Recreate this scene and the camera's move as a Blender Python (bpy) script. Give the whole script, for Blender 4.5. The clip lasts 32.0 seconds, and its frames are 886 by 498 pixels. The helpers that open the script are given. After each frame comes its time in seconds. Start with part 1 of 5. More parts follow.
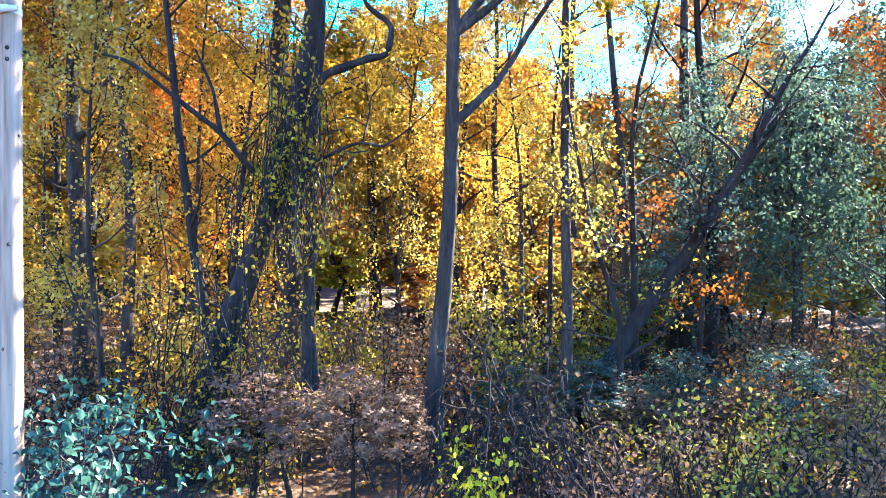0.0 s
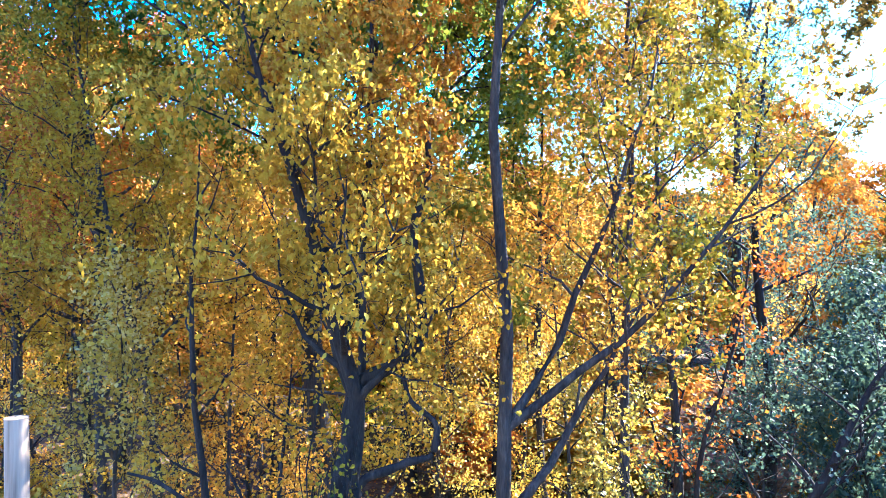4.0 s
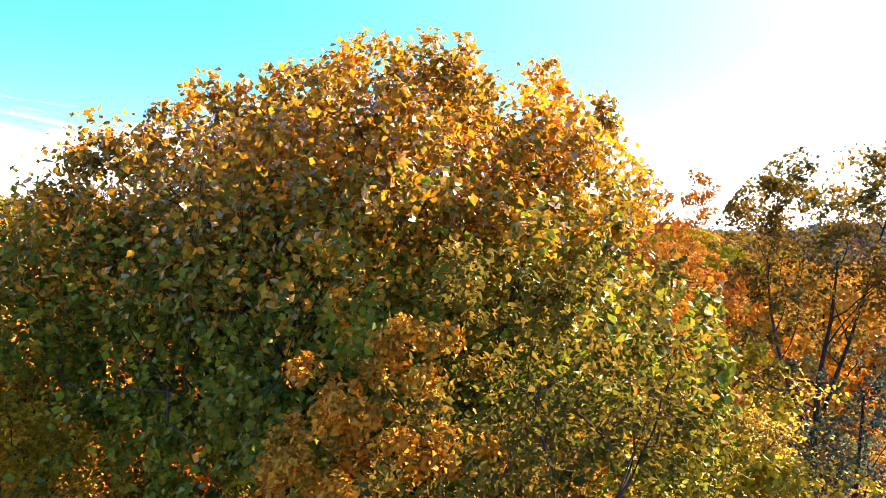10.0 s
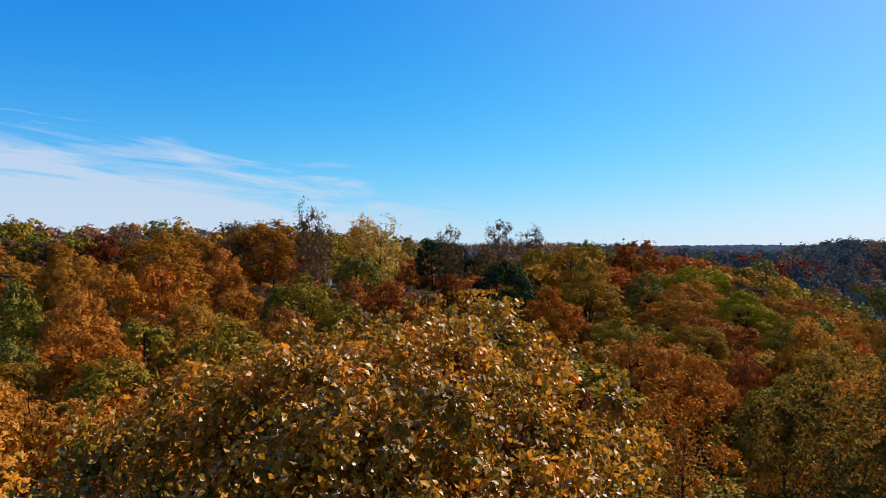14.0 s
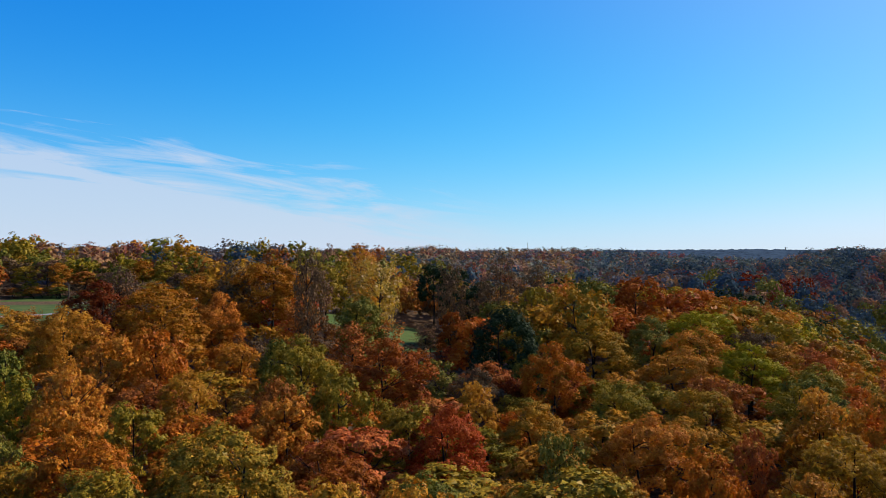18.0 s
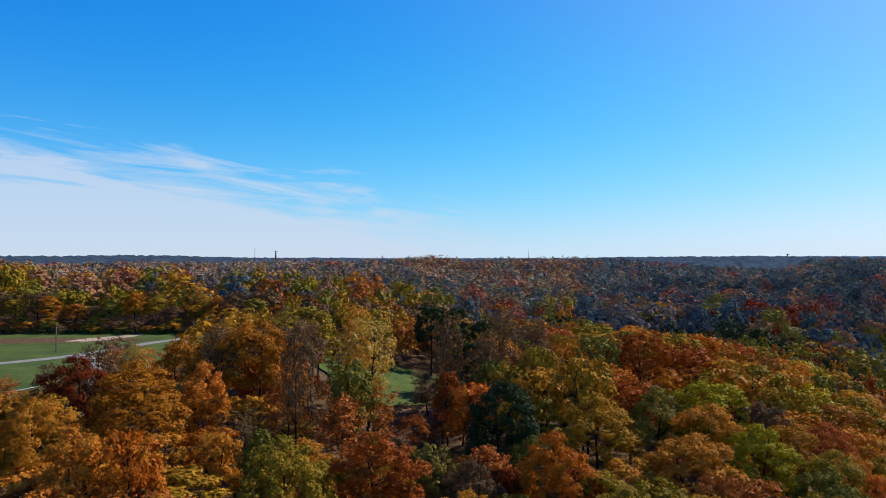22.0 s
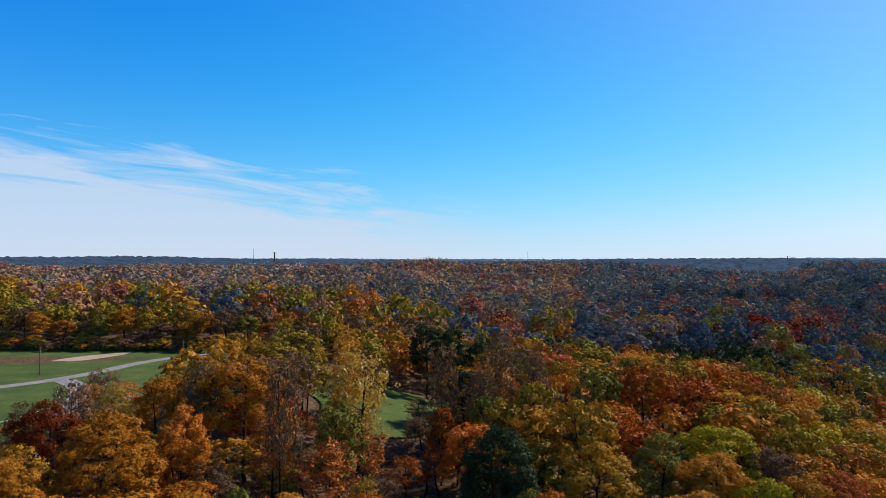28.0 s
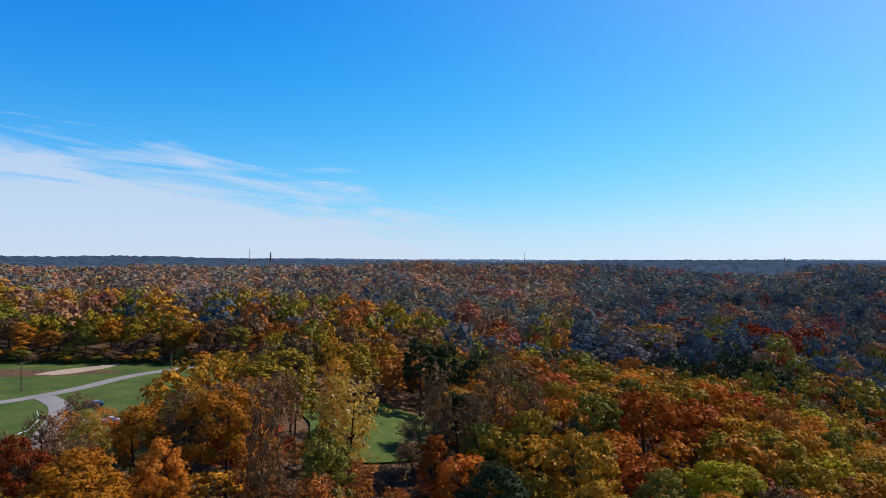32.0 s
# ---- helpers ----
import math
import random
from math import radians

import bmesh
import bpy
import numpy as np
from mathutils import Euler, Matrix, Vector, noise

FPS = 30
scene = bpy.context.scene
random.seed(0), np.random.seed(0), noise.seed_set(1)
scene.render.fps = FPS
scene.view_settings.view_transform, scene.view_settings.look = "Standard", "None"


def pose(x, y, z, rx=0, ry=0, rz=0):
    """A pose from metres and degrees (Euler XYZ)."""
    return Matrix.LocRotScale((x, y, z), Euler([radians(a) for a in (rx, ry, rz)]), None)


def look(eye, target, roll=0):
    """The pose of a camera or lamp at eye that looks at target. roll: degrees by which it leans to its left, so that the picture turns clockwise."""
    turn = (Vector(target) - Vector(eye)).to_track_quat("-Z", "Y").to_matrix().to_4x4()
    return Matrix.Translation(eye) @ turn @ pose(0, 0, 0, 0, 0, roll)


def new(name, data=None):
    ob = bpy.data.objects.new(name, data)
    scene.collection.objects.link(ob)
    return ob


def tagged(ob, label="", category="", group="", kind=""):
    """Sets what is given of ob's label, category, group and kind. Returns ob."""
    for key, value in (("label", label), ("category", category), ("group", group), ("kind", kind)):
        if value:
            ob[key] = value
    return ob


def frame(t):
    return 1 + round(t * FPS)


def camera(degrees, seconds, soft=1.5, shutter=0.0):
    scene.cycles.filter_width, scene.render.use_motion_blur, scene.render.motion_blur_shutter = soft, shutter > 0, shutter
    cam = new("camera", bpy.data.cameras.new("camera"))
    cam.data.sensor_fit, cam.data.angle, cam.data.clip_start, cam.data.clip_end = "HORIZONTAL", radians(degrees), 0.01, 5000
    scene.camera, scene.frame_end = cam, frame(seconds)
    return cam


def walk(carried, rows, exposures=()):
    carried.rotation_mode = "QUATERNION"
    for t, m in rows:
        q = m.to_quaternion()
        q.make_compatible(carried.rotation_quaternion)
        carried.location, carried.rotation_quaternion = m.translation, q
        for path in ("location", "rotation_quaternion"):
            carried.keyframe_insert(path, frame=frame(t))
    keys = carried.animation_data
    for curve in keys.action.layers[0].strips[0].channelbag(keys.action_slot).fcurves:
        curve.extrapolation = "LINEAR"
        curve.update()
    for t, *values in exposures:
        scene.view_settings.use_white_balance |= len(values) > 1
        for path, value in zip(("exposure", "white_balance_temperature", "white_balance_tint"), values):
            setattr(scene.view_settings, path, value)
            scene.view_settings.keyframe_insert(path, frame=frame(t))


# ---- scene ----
cam = camera(64.2, 32.0, 0.9)
EXPOSURE = [(0.0, 3.55, 5650, 10), (1.0, 3.85, 4750, 9), (2.0, 3.65, 4850, 9), (4.5, 3.35, 5350, 10), (6.0, 3.3, 5500, 10), (7.0, 3.2, 5750, 10), (8.0, 3.05, 6300, 11), (9.2, 2.7, 7300, 14),
            (10.0, 2.15, 8300, 20), (10.6, 1.3, 7950, 19), (11.2, 0.75, 7800, 18), (12.0, 0.25, 7400, 15), (13.0, 0.08, 7100, 13), (14.0, 0.0, 7000, 12), (17.0, -0.02, 6900, 12), (32.0, 0.0, 6800, 12)]
PATH = [
    (0, (0.2, 0, 3.75), (0.346, 1.995, 3.740), 0.1),
    (0.5, (0.2, 0, 4.5), (0.334, 1.995, 4.486), 0.1),
    (1, (0.18, 0.15, 5.2), (0.302, 2.146, 5.179), 0.0),
    (1.5, (0.15, 0.6, 5.95), (0.262, 2.597, 5.933), 0.0),
    (2, (0.12, 0.83, 6.7), (0.219, 2.827, 6.679), -0.1),
    (2.5, (0.08, 0.92, 7.5), (0.169, 2.918, 7.479), -0.1),
    (4.5, (-0.1, 1, 10.5), (-0.037, 2.999, 10.488), 0.0),
    (5.5, (-0.158, 1.211, 12.012), (-0.107, 3.211, 12.001), 0.0),
    (6, (-0.196, 1.628, 12.822), (-0.155, 3.627, 12.811), 0.0),
    (6.5, (-0.131, 1.834, 13.559), (-0.112, 3.834, 13.546), -0.1),
    (7, (-0.027, 2.173, 14.313), (-0.036, 4.173, 14.295), -0.1),
    (7.5, (0.067, 2.975, 15.034), (0.025, 4.974, 15.013), -0.2),
    (8, (-0.225, 3.094, 15.846), (-0.216, 5.093, 15.817), -0.1),
    (8.5, (-0.181, 3.303, 16.653), (-0.178, 5.302, 16.617), -0.1),
    (9, (-0.086, 3.425, 17.455), (-0.092, 5.425, 17.423), -0.1),
    (9.5, (-0.008, 3.497, 18.249), (-0.019, 5.497, 18.219), -0.1),
    (10, (0.073, 3.572, 19.038), (0.055, 5.572, 19.013), -0.1),
    (10.5, (0.136, 3.552, 19.851), (0.112, 5.551, 19.828), 0.0),
    (11, (0.162, 3.564, 20.413), (0.134, 5.564, 20.395), 0.0),
    (11.5, (0.167, 3.589, 20.761), (0.129, 5.589, 20.745), 0.2),
    (12.5, (0.028, 3.733, 22.015), (-0.008, 5.732, 22.02), 0.0),
    (13, (0.052, 3.825, 22.803), (0.01, 5.825, 22.809), 0.1),
    (13.5, (0.157, 3.979, 23.543), (0.112, 5.979, 23.552), -0.1),
    (14, (0.161, 3.909, 24.261), (0.114, 5.908, 24.273), -0.1),
    (14.5, (0.219, 3.959, 24.964), (0.17, 5.959, 24.981), -0.1),
    (17, (0.678, 5.613, 30.11), (0.624, 7.612, 30.126), 0.0),
    (18, (0.702, 5.892, 32.081), (0.644, 7.892, 32.098), 0.0),
    (18.3, (0.715, 5.98, 32.5), (0.657, 7.98, 32.517), 0.0),
    (19.0, (1.36, 8.75, 39.5), (1.3, 10.749, 39.529), -0.1),
    (19.2, (1.403, 8.916, 39.826), (1.343, 10.914, 39.855), -0.1),
    (21, (1.48, 10.447, 42.264), (1.419, 12.446, 42.293), -0.1),
    (23, (1.762, 13.232, 43.835), (1.701, 15.231, 43.865), -0.1),
    (25, (2.052, 14.418, 46.306), (1.993, 16.417, 46.334), -0.1),
    (28, (2.555, 18.325, 49.388), (2.495, 20.324, 49.417), 0.0),
    (30, (2.818, 21.286, 51.443), (2.762, 23.285, 51.471), 0.1),
    (32, (3.116, 24.141, 53.565), (3.065, 26.14, 53.593), 0.2),
]
walk(cam, [(t, look(eye, target, roll)) for t, eye, target, roll in PATH], EXPOSURE)

# ---- light ----
SUN_EL, SUN_AZ = 35.0, 55.0  # degrees above the horizon, degrees to the right of the first view
world = bpy.data.worlds.new("sky")
scene.world = world
world.use_nodes = True
wt = world.node_tree
wt.nodes.clear()


def wnode(kind):
    return wt.nodes.new(kind)


def wmath(op, a, b=None, c=None):
    n = wnode("ShaderNodeMath")
    n.operation = op
    for slot, v in zip(n.inputs, (a, b, c)):
        if v is None:
            continue
        if isinstance(v, (int, float)):
            slot.default_value = v
        else:
            wt.links.new(v, slot)
    return n.outputs[0]


sky = wnode("ShaderNodeTexSky")
sky.sky_type, sky.sun_disc, sky.sun_elevation, sky.sun_rotation = "NISHITA", False, radians(SUN_EL), radians(SUN_AZ)
sky.altitude, sky.air_density, sky.dust_density, sky.ozone_density = 300.0, 1.0, 0.4, 2.0
SKY = 0.11
parts = wnode("ShaderNodeSeparateColor")
wt.links.new(sky.outputs[0], parts.inputs[0])
tone = wnode("ShaderNodeCombineColor")
for k, (gain, power, full) in enumerate(((0.72, 3.4, 0.95), (0.84, 1.22, 1.70), (1.24, 0.8, 2.1))):  # clear, deep autumn blue
    level = wmath("MULTIPLY", wmath("POWER", wmath("MULTIPLY", parts.outputs[k], SKY), power), gain)
    wt.links.new(wmath("MULTIPLY", wmath("DIVIDE", level, wmath("ADD", level, 1.0)), full / SKY), tone.inputs[k])
coords = wnode("ShaderNodeTexCoord")
split = wnode("ShaderNodeSeparateXYZ")
wt.links.new(coords.outputs["Generated"], split.inputs[0])
az = wmath("MULTIPLY", wmath("ARCTAN2", split.outputs[0], split.outputs[1]), 57.2958)
el = wmath("MULTIPLY", wmath("ARCSINE", split.outputs[2]), 57.2958)
# thin streaked cirrus low on one side of the sky
comb = wnode("ShaderNodeCombineXYZ")
wt.links.new(wmath("MULTIPLY", az, 0.05), comb.inputs[0])
wt.links.new(wmath("ADD", wmath("MULTIPLY", el, 0.42), wmath("MULTIPLY", az, 0.05)), comb.inputs[1])
streak = wnode("ShaderNodeTexNoise")
streak.inputs["Scale"].default_value, streak.inputs["Detail"].default_value, streak.inputs["Roughness"].default_value = 1.6, 9.0, 0.62
streak.inputs["Distortion"].default_value = 0.6
wt.links.new(comb.outputs[0], streak.inputs["Vector"])
edge = wmath("ADD", wmath("MULTIPLY", az, -0.17), 4.1)
depth = wmath("SUBTRACT", edge, el)
amount = wmath("ADD", wmath("MULTIPLY", depth, 0.22), wmath("MULTIPLY", wmath("SUBTRACT", streak.outputs[0], 0.5), 3.6))
side = wnode("ShaderNodeClamp")
wt.links.new(wmath("MULTIPLY", wmath("SUBTRACT", 6.0, az), 0.07), side.inputs[0])
cover = wnode("ShaderNodeClamp")
cover.inputs["Max"].default_value = 0.72
wt.links.new(wmath("MULTIPLY", amount, side.outputs[0]), cover.inputs[0])
cloud = wnode("ShaderNodeMix")
cloud.data_type = "RGBA"
wt.links.new(cover.outputs[0], cloud.inputs[0])
cloud.inputs[7].default_value = (5.5, 6.5, 8.2, 1)
pale = wnode("ShaderNodeMix")
pale.data_type = "RGBA"
low_air = wmath("POWER", 2.718, wmath("MULTIPLY", wmath("ABSOLUTE", el), -0.24))
wt.links.new(wmath("MULTIPLY", low_air, 0.78), pale.inputs[0])
# broad whitish glow of the air round the sun
facing = wnode("ShaderNodeVectorMath")
facing.operation = "DOT_PRODUCT"
wt.links.new(coords.outputs["Generated"], facing.inputs[0])
facing.inputs[1].default_value = (math.sin(radians(SUN_AZ)) * math.cos(radians(SUN_EL)), math.cos(radians(SUN_AZ)) * math.cos(radians(SUN_EL)), math.sin(radians(SUN_EL)))
near_sun = wmath("POWER", wmath("MAXIMUM", facing.outputs["Value"], 0.0), 5.0)
glare = wnode("ShaderNodeMix")
glare.data_type, glare.blend_type = "RGBA", "ADD"
wt.links.new(near_sun, glare.inputs[0])
wt.links.new(tone.outputs[0], glare.inputs[6])
glare.inputs[7].default_value = (2.6, 0.4, 0.1, 1)
wt.links.new(glare.outputs[2], pale.inputs[6])
pale.inputs[7].default_value = (6.0, 7.5, 9.0, 1)
wt.links.new(pale.outputs[2], cloud.inputs[6])
back = wnode("ShaderNodeBackground")
back.inputs["Strength"].default_value = SKY
wt.links.new(cloud.outputs[2], back.inputs["Color"])
wout = wnode("ShaderNodeOutputWorld")
wt.links.new(back.outputs[0], wout.inputs[0])
sun = new("sun", bpy.data.lights.new("sun", "SUN"))
sun.data.energy, sun.data.angle, sun.data.color = 7.4, radians(0.5), (1.0, 0.93, 0.82)
sun.matrix_basis = look((60, 40, 60), (60 - math.sin(radians(SUN_AZ)) * math.cos(radians(SUN_EL)), 40 - math.cos(radians(SUN_AZ)) * math.cos(radians(SUN_EL)),
                                       60 - math.sin(radians(SUN_EL))))


# ---- materials ----
def material(name):
    m = bpy.data.materials.new(name)
    m.use_nodes = True
    m.node_tree.nodes.clear()
    return m, m.node_tree, m.node_tree.nodes.new("ShaderNodeOutputMaterial")


def add(nt, kind, **values):
    n = nt.nodes.new(kind)
    for key, value in values.items():
        n.inputs[key.replace("_", " ")].default_value = value
    return n


def ramp(nt, fac, stops):
    n = nt.nodes.new("ShaderNodeValToRGB")
    while len(n.color_ramp.elements) < len(stops):
        n.color_ramp.elements.new(0.5)
    for e, (p, c) in zip(n.color_ramp.elements, stops):
        e.position, e.color = p, (*c, 1)
    nt.links.new(fac, n.inputs[0])
    return n.outputs[0]


def leaf_material(name, stops, through_light=0.44, gloss=0.004, relief_strength=0.35, mottle=0.62, stand=0.5, swing=1.0):
    """Thin leaves: light passes through them, and each has its own tint."""
    m, nt, out = material(name)
    geo, info = nt.nodes.new("ShaderNodeNewGeometry"), nt.nodes.new("ShaderNodeObjectInfo")
    patch = add(nt, "ShaderNodeTexNoise", Scale=stand, Detail=3.0)
    nt.links.new(geo.outputs["Position"], patch.inputs["Vector"])
    mixed = nt.nodes.new("ShaderNodeMath")
    mixed.operation = "MULTIPLY_ADD"
    nt.links.new(geo.outputs["Random Per Island"], mixed.inputs[0])
    mixed.inputs[1].default_value = mottle
    shift = nt.nodes.new("ShaderNodeMath")
    shift.operation = "MULTIPLY_ADD"
    nt.links.new(patch.outputs[0], shift.inputs[0])
    shift.inputs[1].default_value, shift.inputs[2].default_value = swing, 0.5 - swing / 2 - mottle / 2
    nt.links.new(shift.outputs[0], mixed.inputs[2])
    colour = ramp(nt, mixed.outputs[0], stops)
    hue = add(nt, "ShaderNodeHueSaturation", Saturation=1.0)
    vary = nt.nodes.new("ShaderNodeMapRange")
    vary.inputs[3].default_value, vary.inputs[4].default_value = 0.488, 0.512
    nt.links.new(info.outputs["Random"], vary.inputs[0])
    nt.links.new(vary.outputs[0], hue.inputs["Hue"])
    nt.links.new(colour, hue.inputs["Color"])
    shade = nt.nodes.new("ShaderNodeMapRange")
    shade.inputs[3].default_value, shade.inputs[4].default_value = 1.12, 0.72
    nt.links.new(info.outputs["Random"], shade.inputs[0])
    nt.links.new(shade.outputs[0], hue.inputs["Value"])
    front, behind = add(nt, "ShaderNodeBsdfDiffuse"), add(nt, "ShaderNodeBsdfTranslucent")
    clumpy = add(nt, "ShaderNodeTexNoise", Scale=2.6, Detail=3.0, Roughness=0.75)
    nt.links.new(geo.outputs["Position"], clumpy.inputs["Vector"])
    relief = add(nt, "ShaderNodeBump", Strength=relief_strength, Distance=0.5)
    nt.links.new(clumpy.outputs[0], relief.inputs["Height"])
    nt.links.new(relief.outputs[0], front.inputs["Normal"])
    nt.links.new(relief.outputs[0], behind.inputs["Normal"])
    nt.links.new(hue.outputs[0], front.inputs[0])
    nt.links.new(hue.outputs[0], behind.inputs[0])
    body, shiny = nt.nodes.new("ShaderNodeMixShader"), nt.nodes.new("ShaderNodeMixShader")
    body.inputs[0].default_value = through_light
    nt.links.new(front.outputs[0], body.inputs[1])
    nt.links.new(behind.outputs[0], body.inputs[2])
    coat = add(nt, "ShaderNodeBsdfGlossy", Roughness=0.5)
    coat.inputs[0].default_value = (0.9, 0.9, 0.9, 1)
    fres = add(nt, "ShaderNodeFresnel", IOR=1.4)
    lessen = nt.nodes.new("ShaderNodeMath")
    lessen.operation = "MULTIPLY"
    lessen.inputs[1].default_value = gloss * 2
    nt.links.new(fres.outputs[0], lessen.inputs[0])
    nt.links.new(lessen.outputs[0], shiny.inputs[0])
    nt.links.new(body.outputs[0], shiny.inputs[1])
    nt.links.new(coat.outputs[0], shiny.inputs[2])
    nt.links.new(shiny.outputs[0], out.inputs[0])
    return m


LEAF = {
    "gold": leaf_material("gold_leaves", [(0.0, (0.189, 0.069, 0.012)), (0.3, (0.411, 0.175, 0.016)), (0.7, (0.537, 0.266, 0.024)), (1.0, (0.616, 0.377, 0.071))], 0.42),
    "amber": leaf_material("amber_leaves", [(0.0, (0.229, 0.076, 0.014)), (0.4, (0.459, 0.178, 0.017)), (1.0, (0.551, 0.281, 0.028))], 0.16),
    "yellow": leaf_material("yellow_leaves", [(0.0, (0.144, 0.103, 0.022)), (0.3, (0.346, 0.218, 0.025)), (0.7, (0.475, 0.321, 0.036)), (1.0, (0.562, 0.424, 0.115))], 0.56, 0.02),
    "deep": leaf_material("dark_olive_leaves", [(0.0, (0.040, 0.041, 0.011)), (0.45, (0.120, 0.088, 0.016)), (1.0, (0.368, 0.184, 0.024))], 0.40, 0.0),
    # the clump's shade is painted into this dark blue green leaf colour
    "shade": leaf_material("shade_tinted_leaves", [(0.0, (0.024, 0.044, 0.029)), (0.5, (0.048, 0.076, 0.045)), (1.0, (0.112, 0.140, 0.064))], 0.40, 0.01),
    "orange": leaf_material("orange_leaves", [(0.0, (0.288, 0.070, 0.009)), (0.5, (0.461, 0.140, 0.011)), (1.0, (0.461, 0.211, 0.022))], 0.20),
    "rust": leaf_material("rust_leaves", [(0.0, (0.227, 0.066, 0.017)), (0.5, (0.391, 0.122, 0.022)), (1.0, (0.474, 0.190, 0.033))], 0.16),
    "red": leaf_material("red_leaves", [(0.0, (0.215, 0.036, 0.010)), (0.5, (0.383, 0.079, 0.012)), (1.0, (0.429, 0.126, 0.015))], 0.18),
    "crimson": leaf_material("crimson_leaves", [(0.0, (0.085, 0.016, 0.006)), (0.6, (0.219, 0.030, 0.008)), (1.0, (0.304, 0.056, 0.009))], 0.20),
    "olive": leaf_material("olive_leaves", [(0.0, (0.115, 0.098, 0.012)), (0.5, (0.263, 0.185, 0.015)), (1.0, (0.441, 0.250, 0.021))], 0.14),
    "bronze": leaf_material("bronze_leaves", [(0.0, (0.172, 0.125, 0.015)), (0.45, (0.413, 0.205, 0.017)), (1.0, (0.616, 0.253, 0.022))], 0.14),
    "oak": leaf_material("glossy_oak_leaves", [(0.0, (0.102, 0.081, 0.009)), (0.4, (0.256, 0.152, 0.012)), (0.75, (0.566, 0.278, 0.020)), (1.0, (0.806, 0.303, 0.020))], 0.38, 0.03, 0.35, 0.5, 0.9, 1.7),
    "green": leaf_material("green_leaves", [(0.0, (0.071, 0.084, 0.015)), (0.5, (0.168, 0.159, 0.022)), (1.0, (0.335, 0.237, 0.033))], 0.14),
    "lime": leaf_material("lime_leaves", [(0.0, (0.190, 0.175, 0.008)), (0.5, (0.335, 0.276, 0.012)), (1.0, (0.500, 0.347, 0.017))], 0.14),
    "pine": leaf_material("dark_green_needles", [(0.0, (0.014, 0.028, 0.010)), (0.6, (0.032, 0.050, 0.018)), (1.0, (0.048, 0.068, 0.024))], 0.15),
    "brown": leaf_material("brown_leaves", [(0.0, (0.086, 0.050, 0.029)), (0.5, (0.158, 0.090, 0.043)), (1.0, (0.230, 0.130, 0.058))], 0.24),
    # brighter copy of the gold leaves: the glow of backlight put into the colour
    "backlit": leaf_material("backlit_gold_leaves", [(0.0, (0.262, 0.107, 0.012)), (0.3, (0.455, 0.220, 0.017)), (0.7, (0.577, 0.319, 0.025)), (1.0, (0.647, 0.425, 0.068))], 0.55),
    "oak_green": leaf_material("green_oak_leaves", [(0.0, (0.068, 0.091, 0.012)), (0.5, (0.172, 0.191, 0.019)), (1.0, (0.342, 0.291, 0.026))], 0.38, 0.012),
    # far crowns: distance haze painted into greyer, bluer leaf colours
    "hazed_brown": leaf_material("hazed_brown_canopy", [(0.0, (0.098, 0.074, 0.050)), (0.5, (0.205, 0.136, 0.077)), (1.0, (0.324, 0.215, 0.110))], 0.12, 0.0, 0.1, 0.2, 0.09, 2.6),
    "hazed_rust": leaf_material("hazed_rust_canopy", [(0.0, (0.148, 0.083, 0.053)), (0.5, (0.306, 0.157, 0.079)), (1.0, (0.453, 0.257, 0.105))], 0.12, 0.0, 0.1, 0.2, 0.09, 2.6),
    "hazed_red": leaf_material("hazed_red_canopy", [(0.0, (0.137, 0.048, 0.043)), (0.5, (0.274, 0.092, 0.068)), (1.0, (0.389, 0.135, 0.085))], 0.12, 0.0, 0.1, 0.2, 0.09, 2.6),
    "hazed_gold": leaf_material("hazed_golden_canopy", [(0.0, (0.206, 0.121, 0.045)), (0.5, (0.399, 0.241, 0.065)), (1.0, (0.558, 0.363, 0.091))], 0.12, 0.0, 0.1, 0.2, 0.09, 2.6),
    "hazed_olive": leaf_material("hazed_olive_canopy", [(0.0, (0.095, 0.080, 0.051)), (0.5, (0.201, 0.154, 0.077)), (1.0, (0.337, 0.244, 0.109))], 0.12, 0.0, 0.1, 0.2, 0.09, 2.6),
    "hazed_green": leaf_material("hazed_green_canopy", [(0.0, (0.074, 0.094, 0.085)), (0.5, (0.136, 0.157, 0.119)), (1.0, (0.240, 0.245, 0.163))], 0.12, 0.0, 0.1, 0.2, 0.09, 2.6),
    "hazed_pine": leaf_material("hazed_evergreen_canopy", [(0.0, (0.041, 0.062, 0.082)), (0.5, (0.066, 0.102, 0.114)), (1.0, (0.119, 0.158, 0.153))], 0.12, 0.0, 0.1, 0.2, 0.09, 2.6),
    "hazed_grey": leaf_material("hazed_grey_canopy", [(0.0, (0.079, 0.075, 0.076)), (0.5, (0.149, 0.132, 0.124)), (1.0, (0.224, 0.193, 0.164))], 0.12, 0.0, 0.1, 0.2, 0.09, 2.6),
    "shrub": leaf_material("blue_green_leaves", [(0.0, (0.017, 0.045, 0.032)), (0.5, (0.034, 0.084, 0.053)), (1.0, (0.078, 0.129, 0.085))], 0.35, 0.008),
}


